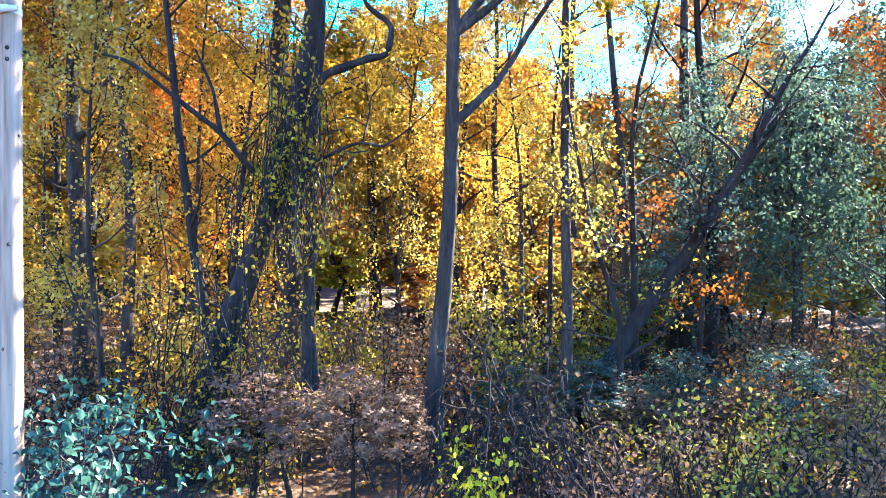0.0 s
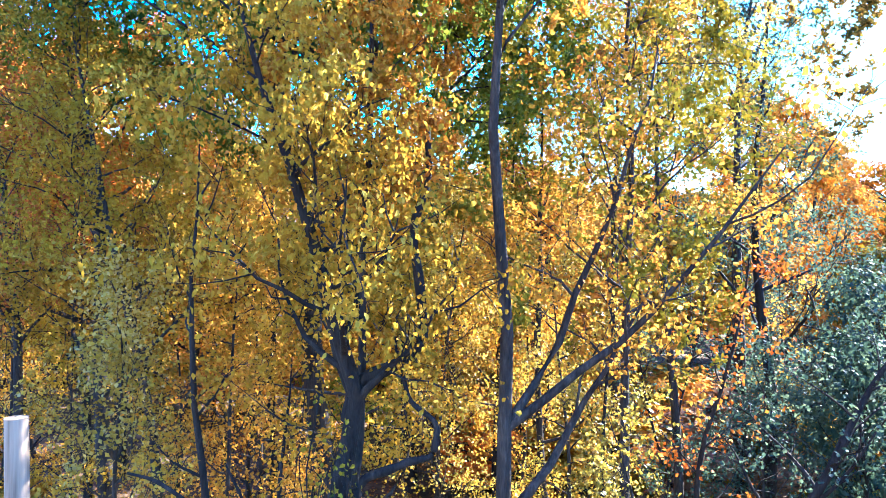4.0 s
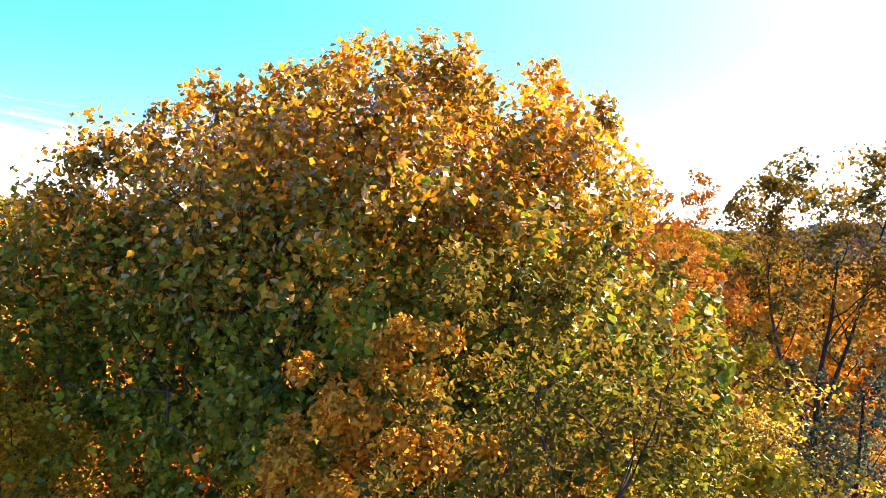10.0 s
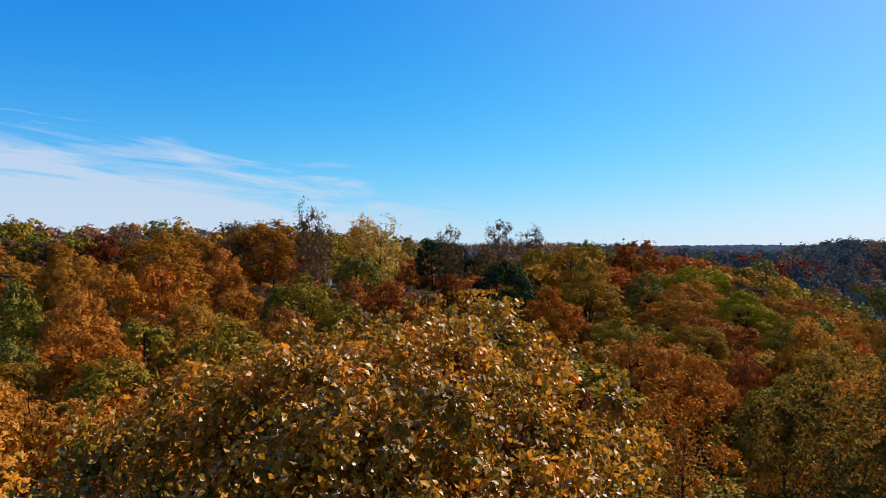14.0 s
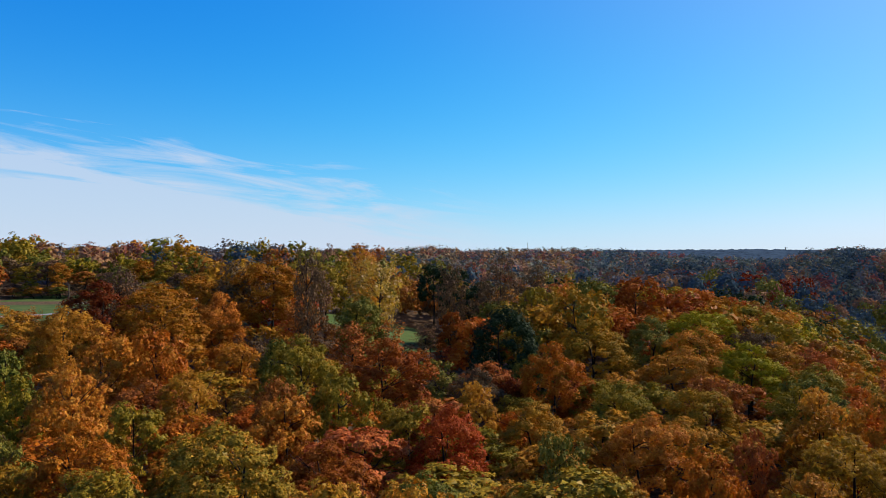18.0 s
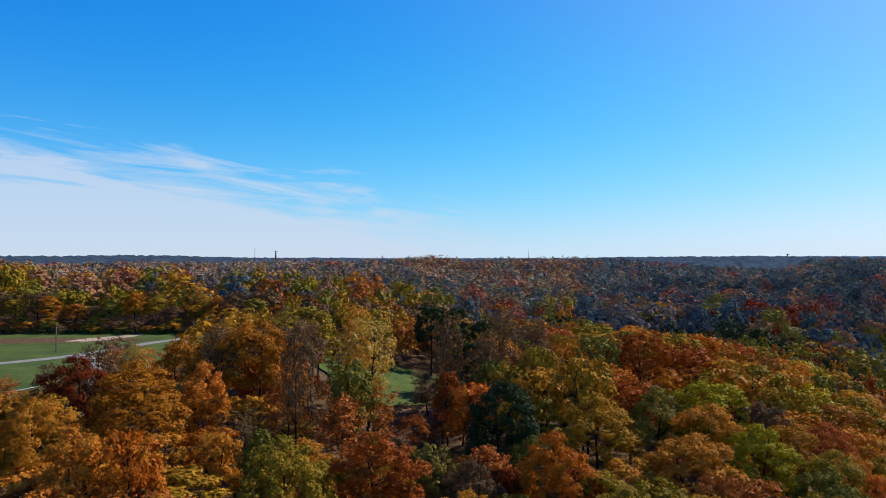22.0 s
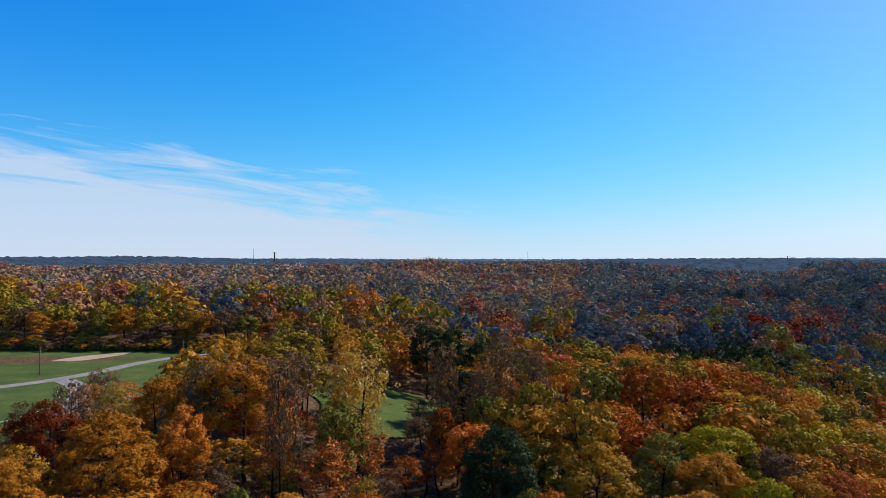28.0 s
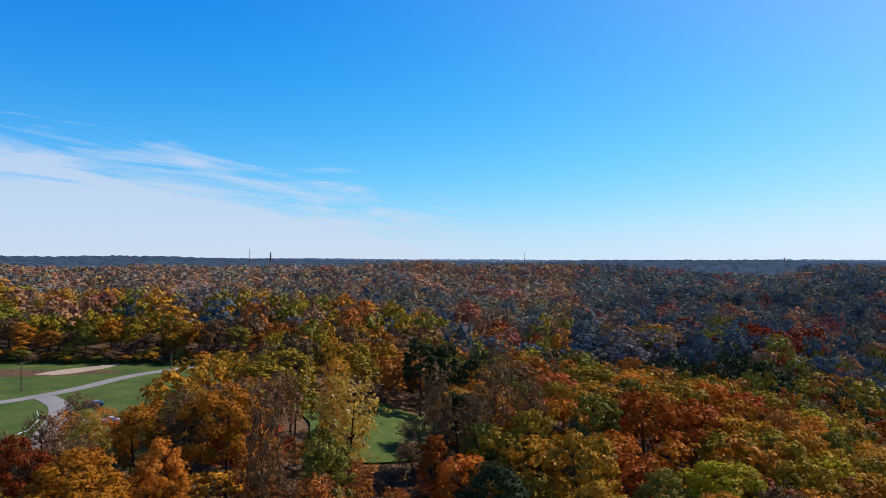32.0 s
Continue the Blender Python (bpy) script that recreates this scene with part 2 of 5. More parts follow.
def rough_material(name, stops, scale, rough=0.9, stretch=(1, 1, 1), bump=0.3, detail=8.0, fine=6.0):
    m, nt, out = material(name)
    tc, mp = nt.nodes.new("ShaderNodeTexCoord"), nt.nodes.new("ShaderNodeMapping")
    mp.inputs["Scale"].default_value = stretch
    nt.links.new(tc.outputs["Object"], mp.inputs["Vector"])
    a = add(nt, "ShaderNodeTexNoise", Scale=scale, Detail=detail, Roughness=0.65)
    b = add(nt, "ShaderNodeTexNoise", Scale=scale * fine, Detail=4.0)
    for n in (a, b):
        nt.links.new(mp.outputs[0], n.inputs["Vector"])
    mix = nt.nodes.new("ShaderNodeMath")
    mix.operation = "MULTIPLY_ADD"
    nt.links.new(b.outputs[0], mix.inputs[0])
    mix.inputs[1].default_value = 0.45
    half = nt.nodes.new("ShaderNodeMath")
    half.operation = "MULTIPLY_ADD"
    nt.links.new(a.outputs[0], half.inputs[0])
    half.inputs[1].default_value, half.inputs[2].default_value = 1.0, -0.22
    nt.links.new(half.outputs[0], mix.inputs[2])
    bsdf = add(nt, "ShaderNodeBsdfPrincipled", Roughness=rough)
    bsdf.inputs["Specular IOR Level"].default_value = 0.15
    nt.links.new(ramp(nt, mix.outputs[0], stops), bsdf.inputs["Base Color"])
    bm_ = add(nt, "ShaderNodeBump", Strength=bump, Distance=0.03)
    nt.links.new(mix.outputs[0], bm_.inputs["Height"])
    nt.links.new(bm_.outputs[0], bsdf.inputs["Normal"])
    nt.links.new(bsdf.outputs[0], out.inputs[0])
    return m


BARK = rough_material("grey_brown_bark", [(0.3, (0.0132, 0.0096, 0.0065)), (0.55, (0.0396, 0.0288, 0.0200)), (0.75, (0.0858, 0.0630, 0.0432))], 5.0, 0.95, (1, 1, 0.18), 0.9)
DARK_BARK = rough_material("dark_bark", [(0.3, (0.0092, 0.0066, 0.0049)), (0.6, (0.0264, 0.0198, 0.0140)), (0.8, (0.0561, 0.0420, 0.0302))], 6.0, 0.95, (1, 1, 0.2), 0.9)
PALE_WOOD = rough_material("weathered_pale_wood", [(0.3, (0.13, 0.085, 0.05)), (0.5, (0.30, 0.20, 0.12)), (0.75, (0.42, 0.30, 0.19))], 3.0, 0.8, (1, 1, 0.06), 0.4)
LITTER = rough_material("leaf_litter", [(0.25, (0.022, 0.014, 0.009)), (0.45, (0.062, 0.036, 0.017)), (0.6, (0.118, 0.066, 0.032)), (0.8, (0.186, 0.114, 0.058))], 0.9, 1.0, bump=0.6, fine=9.0)
GRASS = rough_material("mown_grass", [(0.3, (0.030, 0.050, 0.008)), (0.5, (0.045, 0.078, 0.011)), (0.75, (0.087, 0.101, 0.020))], 0.12, 0.95, bump=0.4, fine=14.0)
ASPHALT = rough_material("worn_asphalt", [(0.3, (0.157, 0.150, 0.141)), (0.55, (0.206, 0.197, 0.185)), (0.8, (0.255, 0.240, 0.220))], 0.3, 0.9, bump=0.2, fine=20.0)
SAND = rough_material("bare_sandy_dirt", [(0.3, (0.25, 0.19, 0.13)), (0.6, (0.33, 0.26, 0.18)), (0.8, (0.40, 0.32, 0.23))], 0.25, 1.0, bump=0.2)


# ---- terrain ----
def step(v):
    v = np.clip(v, 0.0, 1.0)
    return v * v * (3 - 2 * v)


def lay(x, y):
    """Height of the ground."""
    x, y = np.asarray(x, float), np.asarray(y, float)
    z = 14.5 * step((y - 60) / 135) * step((20 - x) / 80)
    z = z + 8 * np.exp(-((x - 34) / np.where(x < 34, 36, 40)) ** 2 - ((y - 185) / np.where(y < 185, 57, 75)) ** 2)
    z = z - 44 * step((x - 40 - 0.45 * (y - 120)) / 95) * step((y - 60) / 60) * (1 - step((y - 345 - 0.10 * (x - 200)) / 190) * 1.38)
    roll = 1.6 * np.sin(x / 31 + 1) * np.cos(y / 43) + 1.1 * np.sin(x / 17 + y / 23)
    calm = step((np.hypot(x, y) - 25) / 60) * (1 - step((110 - np.hypot(x + 125, y - 225)) / 30))
    z = z + roll * calm
    z = z + step((y - 240) / 400) * (8 * np.sin(x / 190 + 0.6) * np.cos(y / 120 + 0.4) + 5 * np.sin(x / 83 + y / 70)) * (1 - 0.7 * step((x - 60) / 80) * (1 - step((y - 650) / 100)))
    z = z + step((y - 850) / 900) * (15 + 9 * np.sin(x / 260 + 1.0) + 5 * np.sin(x / 110 + y / 240))
    return z - (10 + 3 * step((40 - x) / 120)) * step((y - 330) / 300)


def soup(name, verts, faces, mats, which=None, smooth=False):
    """A mesh from arrays: all faces have the same number of corners."""
    verts, faces = np.asarray(verts, np.float32), np.asarray(faces, np.int32)
    me = bpy.data.meshes.new(name)
    me.vertices.add(len(verts))
    me.vertices.foreach_set("co", verts.ravel())
    n = faces.shape[1]
    me.loops.add(faces.size)
    me.loops.foreach_set("vertex_index", faces.ravel())
    me.polygons.add(len(faces))
    me.polygons.foreach_set("loop_start", np.arange(0, faces.size, n, dtype=np.int32))
    me.polygons.foreach_set("loop_total", np.full(len(faces), n, np.int32))
    for m in mats if isinstance(mats, (list, tuple)) else (mats,):
        me.materials.append(m)
    if which is not None:
        me.polygons.foreach_set("material_index", np.asarray(which, np.int32))
    if smooth:
        me.polygons.foreach_set("use_smooth", np.ones(len(faces), bool))
    me.update(calc_edges=True)
    return me


def grid(xs, ys, lift=0.0, height=None):
    gx, gy = np.meshgrid(xs, ys)
    gz = (height or lay)(gx, gy) + lift
    n, m = len(xs), len(ys)
    i = (np.arange(m - 1)[:, None] * n + np.arange(n - 1)).ravel()
    return np.stack([gx, gy, gz], -1).reshape(-1, 3), np.stack([i, i + 1, i + n + 1, i + n], 1)


u = np.linspace(-1, 1, 241)
spread = 260 * u + 4340 * np.sign(u) * np.abs(u) ** 4
ground = new("ground", soup("ground", *grid(spread, spread + 120), LITTER, smooth=True))
tagged(ground, "brown woodland floor covered with fallen leaves", "ground", kind="structure")


# ---- trees ----
WORDS = {"gold": "golden yellow", "amber": "amber brown", "yellow": "yellow", "orange": "bright orange", "rust": "rust brown", "red": "orange red", "crimson": "dark crimson",
         "olive": "olive green and yellow", "bronze": "bronze and green", "green": "dull green", "lime": "light yellow green", "pine": "dark green", "brown": "faded brown", "oak": "glossy bronze", "shrub": "blue green", "deep": "dark olive", "backlit": "backlit gold", "oak_green": "olive green", "shade": "shaded blue green"}


def part(name, me, parent, label=""):
    ob = new(name, me)
    ob.parent = parent
    return tagged(ob, label) if label else ob


def tubes(paths, sides=6):
    """Tapered tubes along paths of (points, radii): vertices and quads."""
    verts, faces, n = [], [], 0
    ring = np.linspace(0, 2 * np.pi, sides, endpoint=False)
    for pts, radii in paths:
        pts = np.asarray(pts, float)
        way = np.gradient(pts, axis=0)
        way /= np.linalg.norm(way, axis=1)[:, None] + 1e-9
        ref = np.where(np.abs(way[:, 2:3]) > 0.9, [[1.0, 0, 0]], [[0, 0, 1.0]])
        a = np.cross(way, ref)
        a /= np.linalg.norm(a, axis=1)[:, None] + 1e-9
        b = np.cross(way, a)
        r = np.asarray(radii, float)[:, None, None]
        v = pts[:, None] + r * (np.cos(ring)[None, :, None] * a[:, None] + np.sin(ring)[None, :, None] * b[:, None])
        k = len(pts)
        verts.append(v.reshape(-1, 3))
        i, j = np.meshgrid(np.arange(k - 1), np.arange(sides), indexing="ij")
        jn = (j + 1) % sides
        faces.append(np.stack([i * sides + j, i * sides + jn, (i + 1) * sides + jn, (i + 1) * sides + j], -1).reshape(-1, 4) + n)
        n += k * sides
    return np.concatenate(verts), np.concatenate(faces)


def unit(v):
    return v / (np.linalg.norm(v, axis=-1, keepdims=True) + 1e-9)


def leaf_set(rng, centres, outward, size, fine=False, droop=0.0, tilt=1.0, spray=False):
    """One leaf at every centre: folded along its midrib; fine leaves have six corners, a spray of far leaves three."""
    n = len(centres)
    normal = unit(outward + tilt * rng.normal(size=(n, 3)) + [0, 0, 0.35])
    along = unit(np.cross(normal, rng.normal(size=(n, 3))) - [0, 0, droop])
    across = np.cross(normal, along)
    s = (size * rng.uniform(0.65, 1.3, n))[:, None]
    fold = normal * s * 0.12
    if spray:
        p = [centres - along * s * 0.5 - across * s * 0.42, centres - along * s * 0.4 + across * s * 0.46, centres + along * s * 0.55]
        corner = np.array([[0, 1, 2]])
    elif fine:
        p = [centres - along * s * 0.5, centres - along * s * 0.12 + across * s * 0.36 + fold, centres + along * s * 0.26 + across * s * 0.22 + fold * 0.7,
             centres + along * s * 0.55 - fold * 0.6, centres + along * s * 0.26 - across * s * 0.22 + fold * 0.7, centres - along * s * 0.12 - across * s * 0.36 + fold]
        corner = np.array([[0, 1, 2, 3], [0, 3, 4, 5]])
    else:
        p = [centres - along * s * 0.5, centres + across * s * 0.36 + fold, centres + along * s * 0.5, centres - across * s * 0.36 + fold]
        corner = np.array([[0, 1, 2], [0, 2, 3]])
    verts = np.stack(p, 1).reshape(-1, 3)
    faces = (np.arange(n)[:, None, None] * len(p) + corner[None]).reshape(-1, corner.shape[1])
    return verts, faces


def bend(rng, start, way, length, steps, wander, rise=0.0):
    """A wandering path."""
    pts, way = [np.asarray(start, float)], unit(np.asarray(way, float))
    for _ in range(steps):
        way = unit(way + wander * rng.normal(size=3) + [0, 0, rise])
        pts.append(pts[-1] + way * length / steps)
    return np.array(pts)


def limb_paths(rng, start, way, length, radius, steps=6, twigs=6, wander=0.2, rise=0.07, twig_steps=3):
    """A limb with its side twigs, and the points along which leaves grow."""
    main = bend(rng, start, way, length, steps, wander, rise)
    paths, spots = [(main, radius * np.linspace(1, 0.18, len(main)) ** 1.1)], [main[steps // 2:]]
    for k in range(twigs):
        f = rng.uniform(0.3, 1.0)
        i = min(int(f * steps), steps - 1)
        at = main[i] + (main[i + 1] - main[i]) * (f * steps - i)
        aim = unit(unit(main[i + 1] - main[i]) * 0.7 + rng.normal(size=3) * 0.75 + [0, 0, 0.15])
        twig = bend(rng, at, aim, length * rng.uniform(0.25, 0.5), twig_steps, 0.28, 0.05)
        paths.append((twig, radius * 0.34 * np.linspace(1, 0.25, len(twig))))
        spots.append(twig[1:])
        for _ in range(2):
            sub = bend(rng, twig[rng.integers(1, len(twig))], unit(aim + rng.normal(size=3) * 0.8), length * rng.uniform(0.12, 0.24), 2, 0.3)
            paths.append((sub, radius * 0.14 * np.linspace(1, 0.4, len(sub))))
            spots.append(sub[1:])
    return paths, np.concatenate(spots)


def near_tree(name, base, trunk_way, height, girth, bare, reach, limbs, leaves, leaf, colour, seed, label, bark=None, spread=0.28, wander=0.05, twigs=6,
              rise=0.45, droop=0.2, forks=(), spine=None, fine=True, dome=None, second=None, lobes=(), low_share=0.56, inner=0):
    """A tree that the camera passes close by: a trunk, its limbs one by one, and a crown of single leaves.
    bare: the height at which the limbs begin; reach: how far they go; forks: (height, degrees, length) of stems that part from the trunk."""
    rng = np.random.default_rng(seed)
    bark = bark or BARK
    if not dome:
        leaf, leaves = leaf * 0.8, int(leaves * 1.35)
        # gold crowns close by take the copy brightened for backlight
        colour = "backlit" if colour == "gold" else colour

    def inside(points):
        """Keeps the upper twigs within the rounded crown."""
        if not dome:
            return points
        mid = np.array([dome[0] - base[0], dome[1] - base[1], (dome[3] + dome[4]) / 2])
        axes = np.array([dome[2] * 1.0, dome[2] * 1.0, (dome[4] - dome[3]) / 2 * 0.97])
        far = np.linalg.norm((points - mid) / axes, axis=1)[:, None]
        return np.where((far > 1) & (points[:, 2:] > mid[2]), mid + (points - mid) / np.maximum(far, 1), points)

    tree = tagged(new(name), label, "tree")
    tree.location = base
    steps = 12
    trunk = [np.zeros(3)]
    way = unit(np.array([trunk_way[0], trunk_way[1], 1.0]))
    for k in range(steps):
        way = unit(way + wander * rng.normal(size=3) * [1, 1, 0.2] + [0, 0, 0.05])
        trunk.append(trunk[-1] + way * height * 0.97 / steps)
    trunk = np.array(trunk)
    if spine:
        marks = np.array(spine, float) - base
        rise_z = np.linspace(0, marks[-1][2], steps + 1)
        trunk = np.stack([np.interp(rise_z, marks[:, 2], marks[:, 0]), np.interp(rise_z, marks[:, 2], marks[:, 1]), rise_z], 1)
        trunk[1:-1, :2] += rng.normal(size=(steps - 1, 2)) * 0.04
    f = np.linspace(0, 1, steps + 1)
    radii = girth * (1 - 0.9 * f ** 1.15) + girth * 0.35 * np.exp(-f * 25)
    trunk[0, 2] -= 0.3
    v, q = tubes([(trunk, radii)], 10)
    part("trunk", soup("trunk", v, q, bark, smooth=True), tree)
    spots, fine_wood = [trunk[-3:]], []
    stems = [(trunk, radii, bare)]
    for z, turn, length, *lean in forks:
        i = int(np.clip(np.searchsorted(trunk[:, 2], z), 1, steps - 1))
        a = radians(turn)
        tip = lean[0] if lean else 0.55
        way = np.array([math.cos(a) * tip, math.sin(a) * tip, 0.85])
        pts = inside(bend(rng, trunk[i], way, length, 8, 0.09, 0.10))
        rr = radii[i] * 0.72 * np.linspace(1, 0.15, 9)
        v, q = tubes([(pts, rr)], 8)
        part("stem", soup("stem", v, q, bark, smooth=True), tree)
        stems.append((pts, rr, pts[2][2]))
    for k in range(limbs):
        pts, rr, low = stems[k % len(stems)]
        g = low + (pts[-1][2] - low) * (((k // len(stems)) + rng.uniform(0.1, 0.9)) / max(1, math.ceil(limbs / len(stems)))) * 0.97
        i = int(np.clip(np.searchsorted(pts[:, 2], g), 1, len(pts) - 1))
        t = (g - pts[i - 1][2]) / max(pts[i][2] - pts[i - 1][2], 1e-3)
        at = pts[i - 1] + (pts[i] - pts[i - 1]) * np.clip(t, 0, 1)
        h = float(np.clip((g - bare) / max(height - bare, 0.1), 0, 1))
        turn = k * 2.39996 + rng.uniform(-0.5, 0.5)
        length = reach * (1.05 - 0.75 * h ** 1.6) * rng.uniform(0.75, 1.1)
        way = np.array([math.cos(turn), math.sin(turn), rise * rng.uniform(0.5, 1.5) + 0.6 * h])
        paths, some = limb_paths(rng, at, way, length, max(0.02, min(rr[i] * 0.55, 0.10)), twigs=twigs)
        paths, some = [(inside(p), r_) for p, r_ in paths], inside(some)
        v, q = tubes(paths[:1], 6)
        part("limb", soup("limb", v, q, bark, smooth=True), tree)
        fine_wood += paths[1:]
        spots.append(some)
    tagged(part("twig_mass", soup("twig_mass", *tubes(fine_wood, 3), bark, smooth=True), tree), kind="stuff")
    spots = np.concatenate(spots)
    bunches = max(leaves // 11, 1)
    bunch = spots[rng.integers(0, len(spots), bunches)] + rng.normal(size=(bunches, 3)) * spread * [1, 1, 0.8]
    centres = inside(bunch[rng.integers(0, bunches, leaves)] + rng.normal(size=(leaves, 3)) * leaf * [1.15, 1.15, 1.3])
    if dome:
        cx, cy, wide, low, high, clumps, share = dome
        mid, sizes = lumps(rng, wide, low, high, clumps)
        mid = mid * [1.12, 1.12, 1] + [cx - base[0], cy - base[1], 0.1 * wide]
        mid = inside(mid)
        girths = np.full(len(mid), wide * 0.16)
        for lx, ly, lr, l0, l1, lc in lobes:
            more = lumps(rng, lr, l0, l1, lc)[0] * [1.1, 1.1, 1] + [lx - base[0], ly - base[1], 0.1 * lr]
            mid, girths = np.concatenate([mid, more]), np.concatenate([girths, np.full(lc, lr * 0.24)])
        n = int(leaves * share)
        tufts = n // (50 if lobes else 28)  # leaves hang in tufts at the twig ends
        host = rng.integers(0, len(mid), tufts)
        outer = unit(mid[host] - [cx - base[0], cy - base[1], (low + high) / 2 - 0.1 * wide])
        heart = mid[host] + unit(rng.normal(size=(tufts, 3)) + outer * 1.1 + [0, 0, 0.25]) * (girths[host] * rng.uniform(0.45, 1.15, tufts) ** 0.6)[:, None]
        if lobes:  # a smooth top
            cap = high + 0.35 - 0.03 * (heart[:, 0] + base[0] - cx) ** 2 - 0.06 * (heart[:, 1] + base[1] - cy) ** 2
            heart[:, 2] = np.where(heart[:, 2] > cap, cap - 0.5 * (heart[:, 2] - cap), heart[:, 2])
        which = rng.integers(0, tufts, n)
        splay = unit(rng.normal(size=(n, 3)) + outer[which] * 0.7)
        centres[:n] = heart[which] + splay * (leaf * rng.uniform(0.5, 2.5 if lobes else 2.0, n))[:, None]
    middle = np.array([0, 0, bare + (height - bare) * 0.4])
    out = unit(centres - middle - trunk[-1] * [0.5, 0.5, 0])
    if dome:
        out[:n] = splay * 1.6 + out[:n] * 0.8
    if inner:  # leaves deep in the crown
        way = unit(rng.normal(size=(inner, 3)))
        mid_in = np.array([dome[0] - base[0], dome[1] - base[1], (dome[3] + dome[4]) / 2])
        deep = mid_in + way * [dome[2] * 0.9, dome[2] * 0.9, (dome[4] - dome[3]) * 0.45] * (rng.uniform(0.25, 0.9, inner) ** 0.6)[:, None]
        centres, out = np.concatenate([centres, deep]), np.concatenate([out, way])
        for lx, ly, lr, l0, l1, lc in lobes:
            way = unit(rng.normal(size=(inner // 14, 3)))
            deep = np.array([lx - base[0], ly - base[1], (l0 + l1) / 2]) + way * [lr, lr, (l1 - l0) * 0.5] * (rng.uniform(0.1, 0.9, len(way)) ** 0.6)[:, None]
            centres, out = np.concatenate([centres, deep]), np.concatenate([out, way])
        leaves = len(centres)
    if second:
        lower = centres[:, 2] + rng.normal(size=leaves) * (height - bare) * 0.09 < bare + (height - bare) * low_share
        v, q = leaf_set(rng, centres[lower], out[lower] * 0.5, leaf, fine, droop)
        part("lower_crown", soup("lower_crown", v, q, LEAF[second]), tree, WORDS[second] + " lower leaves")
        centres, out = centres[~lower], out[~lower]
    v, q = leaf_set(rng, centres, out * 0.5, leaf, fine, droop)
    part("crown", soup("crown", v, q, LEAF[colour]), tree)
    return tree


# -- templates for the trees further off --
def lumps(rng, radius, low, high, count):
    """Middles and sizes of the rounded masses of a crown between two heights."""
    f = (np.arange(count) + rng.uniform(0.1, 0.9, count)) / count
    h = f ** 0.8
    turn = np.arange(count) * 2.39996 + rng.uniform(-0.6, 0.6, count)
    wide = radius * np.sqrt(np.clip(1 - (np.maximum(h - 0.3, 0) / 0.74) ** 2, 0.02, 1)) * np.where(h < 0.3, 0.75 + h * 0.8, 1.0)
    wide = wide * rng.uniform(0.62, 0.95, count) * (1 + 0.20 * np.sin(turn * 2 + rng.uniform(0, 6)) + 0.14 * np.sin(turn * 3 + rng.uniform(0, 6)))
    z = low + (high - low) * h * rng.uniform(0.86, 1.0, count)
    return np.stack([np.cos(turn) * wide * 0.88, np.sin(turn) * wide * 0.88, z - radius * 0.2], 1), radius * rng.uniform(0.17, 0.40, count)


def crown_arrays(rng, radius, low, high, billows, tufts, per, size, tuft=0.3, tilt=0.55):
    """A crown of rounded billows: leaf sprays in tufts on each of them, over closed inner foliage."""
    f = (np.arange(billows) + 0.5) / billows
    up = 1 - 1.5 * f ** 1.15
    turn = np.arange(billows) * 2.39996 + rng.uniform(-0.5, 0.5, billows)
    flat = np.sqrt(np.clip(1 - up ** 2, 0, 1))
    lean = 1 + 0.17 * np.sin(2 * turn + rng.uniform(0, 6)) + 0.12 * np.sin(3 * turn + rng.uniform(0, 6))
    mid_z = low + (high - low) * 0.42
    way = np.stack([np.cos(turn) * flat * lean, np.sin(turn) * flat * lean, up], 1)
    tall = np.where(up > 0, high - mid_z, mid_z - low)
    axes = np.stack([np.full(billows, radius), np.full(billows, radius), tall], 1)
    mid = way * axes * rng.uniform(0.58, 0.80, (billows, 1)) + [0, 0, mid_z]
    sizes = radius * rng.uniform(0.24, 0.40, billows) * np.sqrt(24 / billows)
    squash = np.array([1.0, 1.0, 0.82])
    host = rng.choice(billows, tufts * 2, p=sizes ** 2 / (sizes ** 2).sum())
    aim = unit(rng.normal(size=(tufts * 2, 3)) * 0.9 + unit(way)[host] * 0.8 + [0, 0, 0.4])
    heart = mid[host] + aim * (sizes[host] * rng.uniform(0.86, 1.12, tufts * 2))[:, None] * squash
    buried = (np.linalg.norm(heart[:, None] - mid[None], axis=2) < sizes[None] * 0.84).sum(1) > 0
    keep = np.argsort(buried, kind="stable")[:tufts]
    heart, aim = heart[keep], aim[keep]
    which = np.repeat(np.arange(tufts), per)
    out = unit(rng.normal(size=(len(which), 3)) + aim[which] * 0.9 + [0, 0, 0.3])
    wide = tuft * rng.uniform(0.6, 1.35, tufts)
    v, f = leaf_set(rng, heart[which] + out * (wide[which] * rng.uniform(0.35, 1.1, len(which)))[:, None], out * 0.55 + aim[which] * 1.7, size, False, 0.25, tilt, True)
    deep = tufts * per // 3  # larger sprays behind them close the billows
    host = rng.choice(billows, deep, p=sizes ** 2 / (sizes ** 2).sum())
    aim = unit(rng.normal(size=(deep, 3)) * 0.8 + unit(way)[host] * 0.7 + [0, 0, 0.2])
    v2, f2 = leaf_set(rng, mid[host] + aim * (sizes[host] * rng.uniform(0.3, 0.85, deep))[:, None] * squash, aim * 1.2, size * 1.9, False, 0.2, tilt * 1.3, True)
    return np.concatenate([v, v2]), np.concatenate([f, f2 + len(v)])


